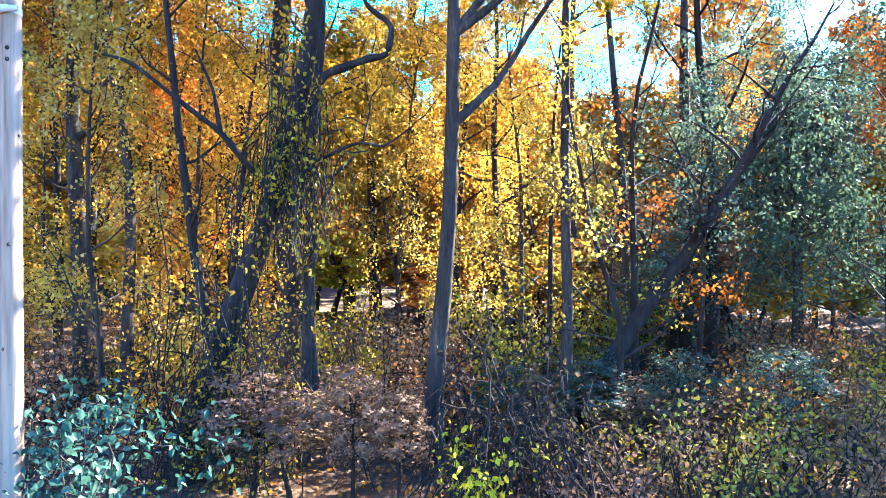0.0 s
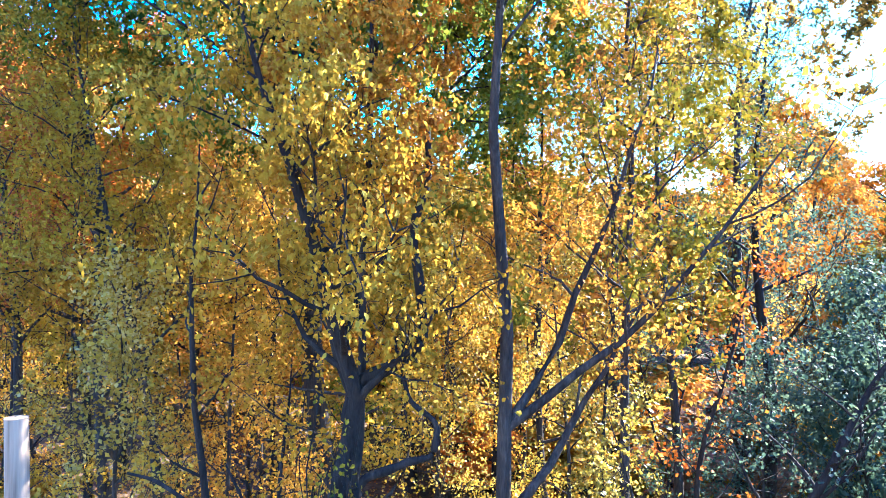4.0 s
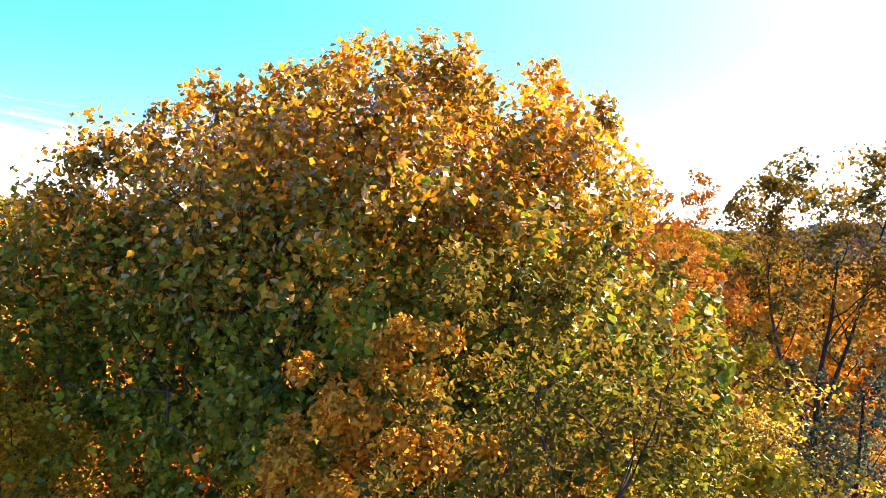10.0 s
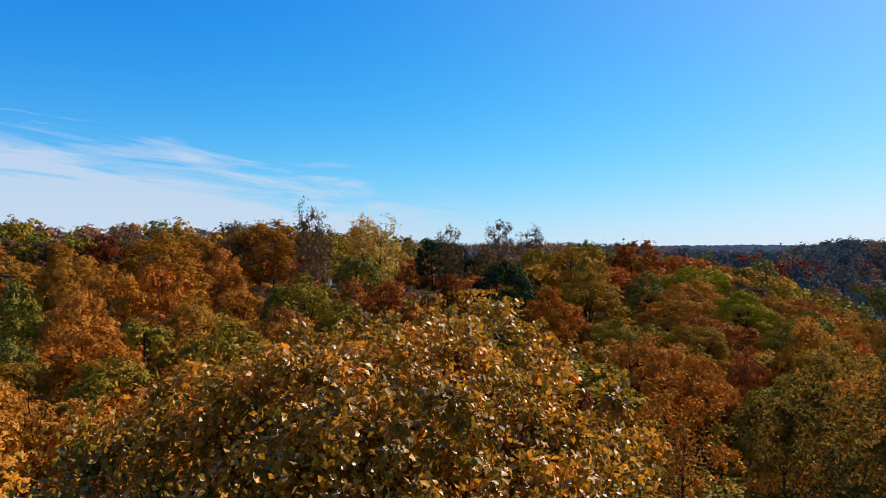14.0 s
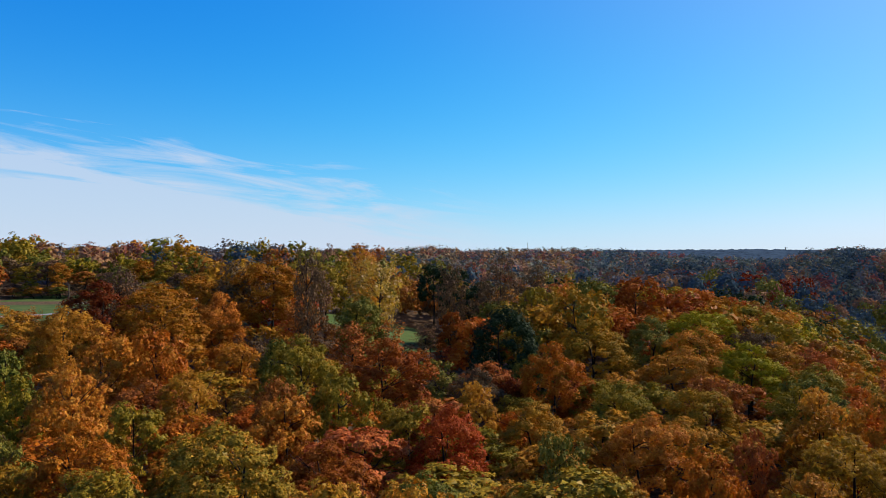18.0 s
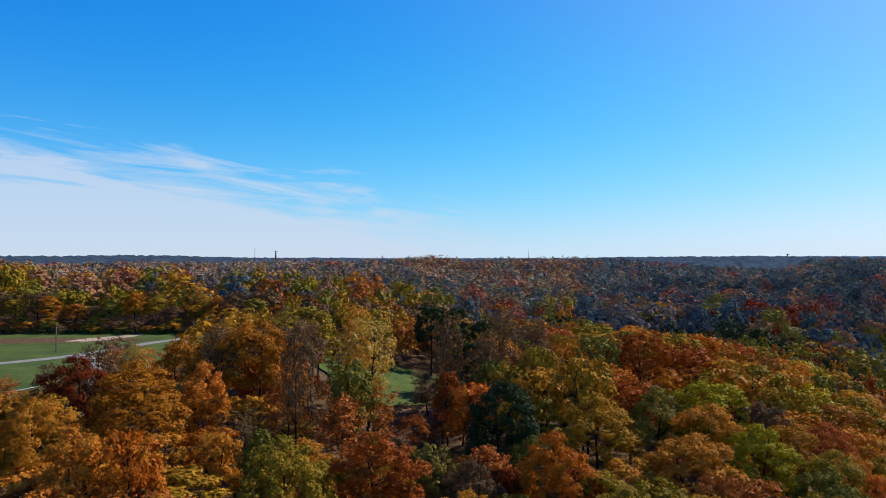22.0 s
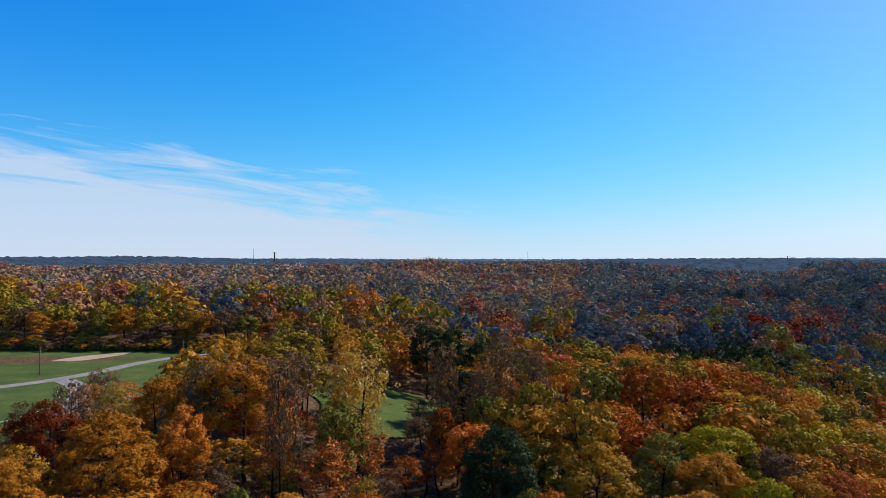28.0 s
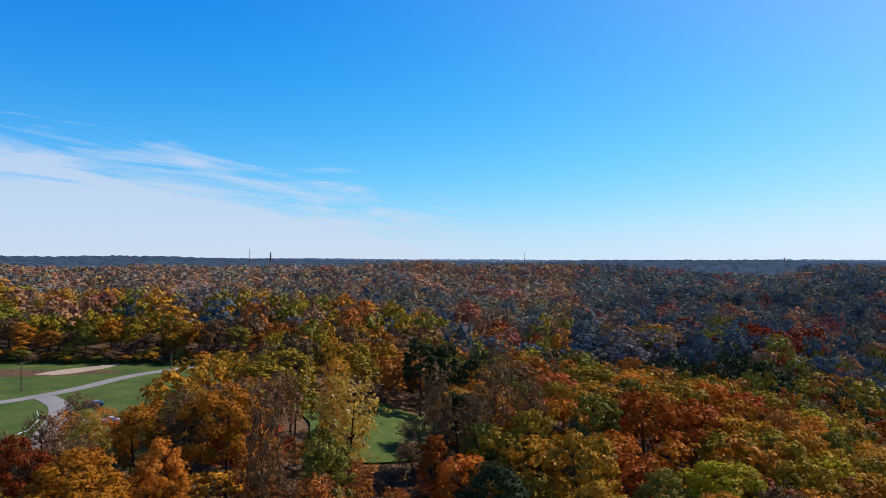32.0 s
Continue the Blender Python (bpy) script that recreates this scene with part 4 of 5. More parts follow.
for k in range(15):
    x = -180 + 8.2 * k
    plant(x, 292 + 3 * math.sin(k * 2.1), 14.5 + 14 + 3 * math.sin(k * 1.3), 5.2, ("olive", "brown", "amber", "rust", "brown", "green", "orange")[k % 7], "tall")
for k in range(26):
    plant(-184 + 4.9 * k, 282 + 1.5 * math.sin(k * 1.9), 14.5 + 4.2 + 1.3 * math.sin(k * 2.7), 3.3, ("brown", "rust", "olive", "amber", "brown", "green")[k % 6], "low", name="understory_tree")
plant(84, 215, 19.8, 8, "olive", "dome")
plant(80, 190, 19.6, 7, "gold", "dome")
plant(92, 205, 16.8, 7, "lime", "dome")
plant(98, 190, 11.0, 7, "bronze", "dome")
plant(82, 165, 13.4, 6.5, "amber", "dome")
plant(90, 178, 12.6, 6.5, "olive", "dome")
plant(78, 148, 10.8, 6, "gold", "dome")
plant(86, 154, 7.7, 6, "rust", "dome")
plant(96, 168, 6.1, 6.5, "amber", "dome")
plant(104, 200, 9.2, 7, "gold", "dome")
plant(110, 186, 1.8, 7, "olive", "dome")
plant(100, 180, 7.2, 6, "orange", "dome")
plant(74, 175, 19.4, 6.5, "bronze", "dome")
plant(118, 198, -1.3, 7.5, "rust", "dome")
plant(74, 204, 21.5, 7, "red", "dome")
plant(48, 212, 25.2, 8, "gold", "dome")
plant(28, 212, 25.3, 8, "rust", "dome")
plant(-27, 110, 21.5, 3, "green", "tall")
plant(-33, 111, 20, 3.6, "gold", "tall")
plant(-35, 124, 19, 4, "brown", "thin")
plant(3, 186, 25, 4.6, "pine", "tall")
# next three: unseen trees added on the right to shade the near ground
plant(15, 9, 13, 4.2, "olive", "leafy")
plant(13.5, 4.5, 12, 3.8, "amber", "leafy")
plant(20, 15, 15, 4.6, "olive", "leafy")
plant(17, 36, 19, 3.8, "bronze", "leafy")
plant(25, 46, 19, 5, "gold", "leafy")
plant(33, 50, 16.5, 4.6, "orange", "leafy")
plant(14, 73, 12.6, 4.6, "bronze", "leafy")
plant(29, 64, 15.6, 4, "amber", "leafy")
plant(44, 72, 17.5, 5, "olive", "dome")
plant(50, 86, 18.5, 5, "bronze", "dome")
plant(43, 90, 17.5, 4.4, "gold", "dome")

# -- the rest of the wood --
rng = np.random.default_rng(77)
CLEAR = ((-20, 218, 25), (-15, 188, 12), (-125, 225, 62), (-95, 250, 40), (-100, 185, 30), (-150, 250, 40))


def tallest(x, y):
    """Growth stays low on the slope below the field and round the small clearing."""
    if -32 < x < 3 and 118 < y < 200:
        return 7.0
    return 6.5 if -0.95 * y < x < -0.40 * y and 122 < y < 178 else 99.0


MIX = ("amber", "orange", "olive", "bronze", "rust", "brown", "green", "red", "gold", "lime", "crimson", "pine")


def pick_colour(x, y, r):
    """Colours by side of the valley: yellow and orange on one, olive and green on the other; far off, darkened for
    shade and dulled for haze.
    """
    # mostly dark evergreens: the slope's shade is put into the tree colours
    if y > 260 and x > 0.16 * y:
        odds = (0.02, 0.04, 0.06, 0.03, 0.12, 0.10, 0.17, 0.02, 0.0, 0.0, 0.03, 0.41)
    elif y > 310:
        odds = (0.06, 0.07, 0.17, 0.12, 0.14, 0.12, 0.13, 0.03, 0.04, 0.01, 0.01, 0.10)
    elif y > 190:
        odds = (0.08, 0.08, 0.19, 0.14, 0.13, 0.19, 0.10, 0.02, 0.03, 0.0, 0.01, 0.03)
    elif x < -0.25 * y:
        odds = (0.19, 0.28, 0.09, 0.07, 0.09, 0.05, 0.02, 0.03, 0.17, 0.0, 0.01)
    elif x > 0.12 * y:
        odds = (0.14, 0.13, 0.17, 0.20, 0.11, 0.04, 0.08, 0.04, 0.05, 0.03, 0.01)
    else:
        odds = (0.14, 0.13, 0.18, 0.16, 0.14, 0.08, 0.07, 0.05, 0.04, 0.0, 0.01)
    if y > 205:  # kinds of trees stand together in stands
        stand = 0.5 + 0.28 * math.sin(x / 15 + 1.7 * math.sin(y / 21)) + 0.22 * math.sin(y / 13 + x / 27)
        r = (0.72 * r + 0.5 * stand) % 1.0
    return MIX[int(np.searchsorted(np.cumsum(odds), r * 0.999))]


def open_ground(x, y):
    return any(math.hypot(x - a, y - b) < c for a, b, c in CLEAR) or (-165 < x < -60 and 165 < y < 285)


count = 0
for _ in range(6000):
    y = 24 + 96 * rng.uniform() ** 0.7
    x = rng.uniform(-1, 1) * (0.68 * y + 12)
    r = rng.uniform(4.4, 7.2)
    colour, rand = pick_colour(x, y, rng.uniform()), rng.uniform()
    if open_ground(x, y) or any((x - a) ** 2 + (y - b) ** 2 < (0.64 * (r + c)) ** 2 for a, b, c in TAKEN) or (abs(x) < 12 and y < 27) or (0.0 < x / y < 0.62 and y < 46) or (0.2 < x / y < 0.4 and y < 76):
        continue
    plant(x, y, float(lay(x, y)) + rng.uniform(13, 17.5), r, colour, "leafy" if y < 58 else "dome" if rand < 0.6 else "tall" if rand < 0.92 else "thin")
    count += 1
    if count >= 130:
        break

# -- twiggy half-bare growth on the slope below the clearing --
for k in range(44):
    x, y = -33 + 36 * ((k * 0.618) % 1.0), 120 + 78 * ((k * 0.414 + 0.2) % 1.0)
    if not (-21 < x < -10 and y > 165) and all((x - a) ** 2 + (y - b) ** 2 > (0.55 * c) ** 2 for a, b, c in TAKEN):
        plant(x, y, float(lay(x, y)) + 6.5 + 4 * ((k * 0.29) % 1.0), 3.2 + 1.4 * ((k * 0.53) % 1.0), ("brown", "rust", "brown", "red", "brown", "olive")[k % 6], "thin")
for k in range(24):
    x, y = -112 + 52 * ((k * 0.618) % 1.0), 128 + 30 * ((k * 0.414 + 0.2) % 1.0)
    plant(x, y, float(lay(x, y)) + 5 + 4 * ((k * 0.29) % 1.0), 3.4 + 1.2 * ((k * 0.53) % 1.0), ("brown", "brown", "rust", "brown", "amber")[k % 5], "thin")

# -- low growth under the trees --
for k in range(46):
    y = 21 + 34 * ((k * 0.618) % 1.0)
    x = (-0.66 + 1.32 * ((k * 0.377) % 1.0)) * y
    if abs(x + 2) < 3 and y < 25:
        continue
    plant(x, y, float(lay(x, y)) + rng.uniform(3.6, 6.4), rng.uniform(1.9, 2.9), ("gold", "yellow", "orange", "gold", "brown", "lime")[k % 6] if x < 0.5 * y else ("shade", "olive")[k % 2], "low", name="understory_tree")

count = 0
for _ in range(5000):
    y = rng.uniform(118, 205)
    x = rng.uniform(-0.36, 0.66) * y
    r = rng.uniform(5.0, 8.2)
    colour = pick_colour(x, y, rng.uniform())
    if tallest(x, y) < 20 or (x < -0.25 * y and y > 158) or (34 < x < 56 and 143 < y < 166) or open_ground(x, y) or any((x - a) ** 2 + (y - b) ** 2 < (0.64 * (r + c)) ** 2 for a, b, c in TAKEN):
        continue
    plant(x, y, float(lay(x, y)) + (rng.uniform(11, 16) if x < -0.22 * y else rng.uniform(16, 20)), r, colour, "dome")
    count += 1
    if count >= 95:
        break

# -- woods further off: many crowns joined --
def woods(name, label, seed, y0, y1, half, gap, shape, tall, palette):
    """Crowns beyond the single trees, as far as the hills."""
    rng = np.random.default_rng(seed)
    shapes = [crown_arrays(rng, 5.6, 3.0, 17.0, *shape) for _ in range(8)]
    verts, faces, which, n = [], [], [], 0
    rows = int((y1 - y0) / gap)
    for j in range(rows):
        y = y0 + (j + 0.5) * gap
        cols = int((half(y) * 2) / gap)
        for i in range(cols):
            a = -half(y) + (i + 0.5 + 0.5 * (j % 2)) * gap + rng.uniform(-0.42, 0.42) * gap
            b = y + rng.uniform(-0.42, 0.42) * gap
            s, h, turn, r, k = rng.uniform(0.65, 1.3) * gap / 8.6, rng.uniform(*tall), rng.uniform(0, 6.28), rng.uniform(), int(rng.integers(8))
            if open_ground(a, b) or any(abs(a - p) < c + 3 and abs(b - q) < c + 3 and math.hypot(a - p, b - q) < 0.7 * c + 3.2 for p, q, c in TAKEN):
                continue
            v, f = shapes[k]
            if h > tallest(a, b):
                s, h = s * 0.6, tallest(a, b) * h / 17
            c_, s_ = math.cos(turn) * s, math.sin(turn) * s
            verts.append(np.stack([v[:, 0] * c_ - v[:, 1] * s_ + a, v[:, 0] * s_ + v[:, 1] * c_ + b, v[:, 2] * h / 17.0 + float(lay(a, b))], 1))
            faces.append(f + n)
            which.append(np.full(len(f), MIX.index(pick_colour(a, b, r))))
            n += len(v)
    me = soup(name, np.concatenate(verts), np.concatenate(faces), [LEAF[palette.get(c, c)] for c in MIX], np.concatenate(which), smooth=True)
    return tagged(new(name, me), label, "trees", kind="stuff")


# leaf colours with painted haze, for the woods further off
HAZED = {"amber": "hazed_brown", "orange": "hazed_rust", "olive": "hazed_olive", "bronze": "hazed_brown", "rust": "hazed_rust", "brown": "hazed_grey", "green": "hazed_green", "red": "hazed_red",
        "gold": "hazed_gold", "lime": "hazed_olive", "crimson": "hazed_red", "pine": "hazed_pine"}
PART_HAZED = dict(HAZED, orange="rust", olive="olive", bronze="bronze", green="green", gold="gold", lime="lime", amber="amber", crimson="crimson")
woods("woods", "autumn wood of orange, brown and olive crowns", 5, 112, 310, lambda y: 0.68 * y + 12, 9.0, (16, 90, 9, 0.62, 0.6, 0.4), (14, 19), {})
woods("middle_woods", "autumn wood across the valley and behind the field", 8, 310, 450, lambda y: 0.68 * y + 15, 12.0, (16, 90, 8, 0.66, 0.6, 0.25), (14, 27), PART_HAZED)
woods("far_woods", "distant autumn wood on rolling hills", 6, 450, 760, lambda y: 0.68 * y + 15, 14.0, (13, 62, 5, 0.80, 0.65, 0.18), (15, 30), HAZED)
woods("hill_woods", "far wooded hills in autumn colours dulled by haze", 7, 760, 1650, lambda y: 0.68 * y, 16.5, (6, 14, 3, 1.5, 1.0, 0.2), (16, 31), HAZED)


# ---- the open field and its road ----
def ribbon(points, width, lift):
    """A strip of even width along a smooth line on the ground."""
    pts = np.array(points, float)
    t = np.linspace(0, len(pts) - 1, 12 * (len(pts) - 1) + 1)
    base = np.arange(len(pts))
    line = np.stack([np.interp(t, base, pts[:, 0]), np.interp(t, base, pts[:, 1])], 1)
    for _ in range(20):
        line[1:-1] = 0.25 * line[:-2] + 0.5 * line[1:-1] + 0.25 * line[2:]
    way = unit(np.gradient(line, axis=0))
    side = np.stack([-way[:, 1], way[:, 0]], 1) * width / 2
    both = np.stack([line + side, line - side], 1).reshape(-1, 2)
    i = np.arange(len(line) - 1) * 2
    return np.column_stack([both, lay(both[:, 0], both[:, 1]) + lift]), np.stack([i, i + 1, i + 3, i + 2], 1)


def patch(x, y, a, b, turn, lift, wobble=0.12):
    """A rounded patch of ground cover."""
    f = np.linspace(0, 2 * np.pi, 48, endpoint=False)
    r = 1 + wobble * np.sin(3 * f + 1) + 0.5 * wobble * np.sin(5 * f)
    verts, faces = [], []
    for k, s in enumerate((0.02, 0.15, 0.3, 0.45, 0.6, 0.75, 0.9, 1.0)):
        px, py = np.cos(f) * a * r * s, np.sin(f) * b * r * s
        qx, qy = x + px * math.cos(turn) - py * math.sin(turn), y + px * math.sin(turn) + py * math.cos(turn)
        verts.append(np.column_stack([qx, qy, lay(qx, qy) + lift]))
        if k:
            i = np.arange(48)
            n = (i + 1) % 48
            faces.append(np.stack([(k - 1) * 48 + i, (k - 1) * 48 + n, k * 48 + n, k * 48 + i], 1))
    return np.concatenate(verts), np.concatenate(faces)


def setting(name, arrays, mat, label, category):
    return tagged(new(name, soup(name, *arrays, mat, smooth=True)), label, category, kind="structure")


setting("lawn", grid(np.linspace(-175, -55, 49), np.linspace(160, 300, 54), 0.10), GRASS, "mown green grass of the open field", "lawn")
setting("road", ribbon(((-175, 150), (-140, 190), (-118, 213), (-110, 232), (-107, 252), (-96, 272), (-70, 292)), 5.0, 0.16), ASPHALT, "pale grey worn asphalt road across the field", "road")
setting("side_road", ribbon(((-113, 219), (-102, 208), (-94, 194), (-90, 182), (-84, 168), (-76, 150)), 5.5, 0.20), ASPHALT, "pale asphalt side road curving round the lawn", "road")
setting("dirt_patch", patch(-129, 266, 14, 5, 1.0, 0.14), SAND, "bare sandy patch beside the road", "dirt")
setting("bare_field", patch(-150, 258, 34, 8, 0.1, 0.13), LITTER, "bare brown ground at the edge of the field", "dirt")
setting("clearing", patch(-18, 214, 24, 30, 0.2, 0.45), GRASS, "small grassy clearing between the trees", "lawn")


# ---- far hills ----
def ridge(name, far, low, high, seed, colour, label, warm=(1.25, 1.2, 1.1)):
    """A long wooded ridge on the horizon, with a tufted upper edge; it glows in its haze colour."""
    rng = np.random.default_rng(seed)
    turn = np.linspace(-1.2, 1.2, 700)
    wave = sum(np.sin(turn * f + rng.uniform(0, 6)) / f ** 0.7 for f in (5, 9, 17, 31)) / 1.2
    top = low + (high - low) * (0.5 + 0.5 * np.clip(wave, -1, 1)) - 7 * turn + rng.normal(size=700) * 1.3
    verts, faces = [], []
    for k, (r, f) in enumerate(((far, -0.6), (far + 150, 0.55), (far + 330, 1.0), (far + 600, 0.2))):
        verts.append(np.column_stack([np.sin(turn) * r, np.cos(turn) * r, np.where(f < 0, -60, top * f)]))
        if k:
            i = np.arange(699)
            faces.append(np.stack([(k - 1) * 700 + i, (k - 1) * 700 + i + 1, k * 700 + i + 1, k * 700 + i], 1))
    # emission in haze blue stands in for air and daylight on the hills
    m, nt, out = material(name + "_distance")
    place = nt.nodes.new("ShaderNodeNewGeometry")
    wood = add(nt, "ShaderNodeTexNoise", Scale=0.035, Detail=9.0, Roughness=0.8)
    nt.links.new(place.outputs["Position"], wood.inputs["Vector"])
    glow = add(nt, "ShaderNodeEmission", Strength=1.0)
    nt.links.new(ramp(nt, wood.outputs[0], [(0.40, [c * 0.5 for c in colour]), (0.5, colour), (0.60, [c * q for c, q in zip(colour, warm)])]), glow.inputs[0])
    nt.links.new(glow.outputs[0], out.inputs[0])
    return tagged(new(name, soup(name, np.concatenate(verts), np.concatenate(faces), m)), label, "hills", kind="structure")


ridge("backdrop_middle_ridge", 2600, 34, 68, 5, (0.052, 0.088, 0.158), "wooded hills on the horizon glowing in blue grey haze")
ridge("backdrop_far_ridge", 3800, 40, 66, 4, (0.10, 0.165, 0.30), "hills on the far horizon glowing in pale blue haze")

# ---- utility pole, brush and vines at the start ----
pole = tagged(new("utility_pole"), "weathered pale wooden utility pole with small brackets", "pole")
pole.location, pole.scale = (-3.42, 7.0, 0), (0.8, 0.8, 0.905)
v, q = tubes([(np.array([(0, 0, -0.4), (0.01, 0, 2), (0, 0.01, 4.5), (0.01, 0, 7), (0, 0, 9.2)]), np.array([0.15, 0.14, 0.13, 0.122, 0.115]))], 16)
part("shaft", soup("shaft", v, q, PALE_WOOD, smooth=True), pole)
v, q = tubes([(np.array([(0, 0, 9.19), (0, 0, 9.21)]), np.array([0.118, 0.02]))], 16)
part("top", soup("top", v, q, PALE_WOOD), pole)
STEEL = rough_material("galvanised_steel", [(0.3, (0.30, 0.32, 0.34)), (0.7, (0.48, 0.50, 0.52))], 8.0, 0.45, bump=0.1)
for z in (6.55, 7.5):
    v, q = tubes([(np.array([(0, 0, z), (0, 0, z + 0.07)]), np.array([0.136, 0.136]))], 16)
    part("band", soup("band", v, q, STEEL, smooth=True), pole, "galvanised steel band")
    v, q = tubes([(np.array([(-0.16, -0.08, z + 0.03), (-0.02, -0.15, z + 0.03), (0.14, -0.1, z + 0.05)]), np.array([0.03, 0.045, 0.03]))], 8)
    part("bracket", soup("bracket", v, q, STEEL, smooth=True), pole, "small steel bracket")
rng = np.random.default_rng(21)
for k in range(16):
    z, a = rng.uniform(1.5, 7.5), rng.uniform(3.3, 6.1)
    c = np.array([math.cos(a) * 0.128, math.sin(a) * 0.128, z])
    v, q = tubes([(np.array([c * [0.9, 0.9, 1], c * [1.08, 1.08, 1]]), np.array([0.03, 0.012]))], 6)
    part("knot", soup("knot", v, q, DARK_BARK), pole)


def shrub(name, base, height, radius, stems, leaves, leaf, colour, seed, label):
    """A bush of many stems from the ground."""
    rng = np.random.default_rng(seed)
    bush = tagged(new(name), label, "bush")
    bush.location = base
    spots, wood = [], []
    for k in range(stems):
        a = k * 2.4
        path = bend(rng, (0.15 * math.cos(a), 0.15 * math.sin(a), -0.1), (math.cos(a) * radius / height, math.sin(a) * radius / height, 1), height * rng.uniform(0.8, 1.1), 6, 0.14)
        part("stem", soup("stem", *tubes([(path, np.linspace(0.022, 0.006, 7))], 5), DARK_BARK, smooth=True), bush)
        spots.append(path[2:])
        for _ in range(6):
            t = bend(rng, path[rng.integers(2, 7)], rng.normal(size=3) + [0, 0, 0.4], radius * rng.uniform(0.3, 0.6), 3, 0.25)
            wood.append((t, np.linspace(0.008, 0.003, 4)))
            spots.append(t[1:])
    tagged(part("twig_mass", soup("twig_mass", *tubes(wood, 3), DARK_BARK), bush), kind="stuff")
    spots = np.concatenate(spots)
    c = spots[rng.integers(0, len(spots), leaves)] + rng.normal(size=(leaves, 3)) * 0.13
    part("foliage", soup("foliage", *leaf_set(rng, c, unit(c - [0, 0, height * 0.4]) * 0.4, leaf, True, 0.2), LEAF[colour]), bush)
    return bush


shrub("bush", (-2.9, 6.0, 0), 2.6, 0.8, 12, 1500, 0.085, "shrub", 1, "bush with blue green leaves beside the pole")
shrub("bush", (-3.9, 6.6, 0), 2.3, 0.8, 10, 1100, 0.085, "shrub", 2, "bush with blue green leaves beside the pole")
shrub("bush", (1.3, 8.4, 0), 1.5, 0.45, 8, 420, 0.085, "lime", 3, "low bush with yellow green leaves")
shrub("bush", (2.6, 9.0, 0), 1.2, 0.8, 8, 400, 0.085, "brown", 4, "low bush with withered brown leaves")
for k, (x, y) in enumerate(((-6.4, 12.5), (-3.8, 13.5), (0.2, 13.6), (2.6, 13.8), (8.6, 15.0), (-8.5, 15.5), (4.0, 16.0), (-1.0, 16.5), (10.5, 14.0), (-6.0, 19.0), (1.6, 19.5), (6.5, 20.0))):
    shrub("bush", (x, y, 0), 2.0 + 0.3 * (k % 4), 1.2, 10, 1100, 0.09, ("brown", "gold", "brown", "olive")[k % 4] if x < 4 else ("green", "brown", "olive")[k % 3], 10 + k,
          "tangled woodland bush with " + ("faded" if k % 2 else "sparse") + " autumn leaves")


def tangle(name, base, size, count, seed, label, mat, leaves=0, colour="brown"):
    """Dead vines and brambles arching over one another."""
    rng = np.random.default_rng(seed)
    paths, spots = [], []
    for _ in range(count):
        a, b = rng.normal(size=3) * np.array(size) * 0.5, rng.normal(size=3) * np.array(size) * 0.5
        a[2], b[2] = abs(a[2]) + 0.02, abs(b[2]) * 0.5
        t = np.linspace(0, 1, 8)[:, None]
        path = a + (b - a) * t + np.array([0, 0, size[2] * rng.uniform(0.1, 0.6)]) * 4 * t * (1 - t) + rng.normal(size=(8, 3)) * 0.05
        paths.append((path, np.full(8, rng.uniform(0.004, 0.013))))
        spots.append(path)
    thing = tagged(new(name), label, "vines")
    thing.location = base
    tagged(part("vine_mass", soup("vine_mass", *tubes(paths, 3), mat), thing), kind="stuff")
    if leaves:
        spots = np.concatenate(spots)
        c = spots[rng.integers(0, len(spots), leaves)] + rng.normal(size=(leaves, 3)) * 0.06
        part("dry_foliage", soup("dry_foliage", *leaf_set(rng, c, rng.normal(size=(leaves, 3)), 0.075, True, 0.4), LEAF[colour]), thing)
    return thing


tangle("vine_tangle", (1.9, 9.2, 0), (1.5, 1.2, 1.9), 170, 1, "arching tangle of dead grey vines", DARK_BARK, 500)
tangle("vine_tangle", (-2.2, 10.8, 0), (1.5, 0.9, 3.0), 120, 2, "curtain of dead vines hanging on the crooked tree", DARK_BARK, 1500, "olive")
tangle("vine_tangle", (-1.3, 10.8, 3.2), (0.8, 0.6, 3.4), 90, 3, "climbing vines round the upper trunk of the crooked tree", DARK_BARK, 1400, "olive")
for k in range(12):
    shrub("bush", (2.6 + 0.62 * k, 8.6 + (k * 37 % 10) * 0.22, 0), 1.2 + 0.2 * (k % 4), 0.8, 12, 620, 0.07, ("brown", "olive", "brown", "green")[k % 4], 90 + k, "dark twiggy bush with small dull leaves")
for k in range(12):
    plant(7.5 + 1.25 * k, 22.5 + (k * 29 % 11) * 0.9, 3.6 + 0.5 * (k % 4), 2.3, ("olive", "amber", "gold", "green")[k % 4], "low", name="understory_tree")
for k in range(18):
    shrub("bush", (-9.5 + 1.25 * k, 12.0 + (k * 29 % 13) * 0.55, 0), 1.7 + 0.25 * (k % 3), 1.3, 14, 650, 0.085, ("brown", "rust", "brown", "olive")[k % 4], 60 + k, "dark twiggy woodland bush with withered brown leaves")
for k in range(14):
    x, y = (-9 + 1.5 * k) * (1 + 0.03 * k % 3), 10.5 + (k * 37 % 11)
    tangle("bramble", (x, y, 0), (2.6, 2.2, 1.1), 90, 20 + k, "low brown brambles on the woodland floor", DARK_BARK, 450, ("brown", "rust", "olive")[k % 3])

rng = np.random.default_rng(33)
n = 22000
y = 4 + 30 * rng.uniform(size=n) ** 0.9
x = rng.uniform(-1, 1, n) * (0.72 * y + 3)
c = np.column_stack([x, y, lay(x, y) + rng.uniform(0.02, 0.07, n)])
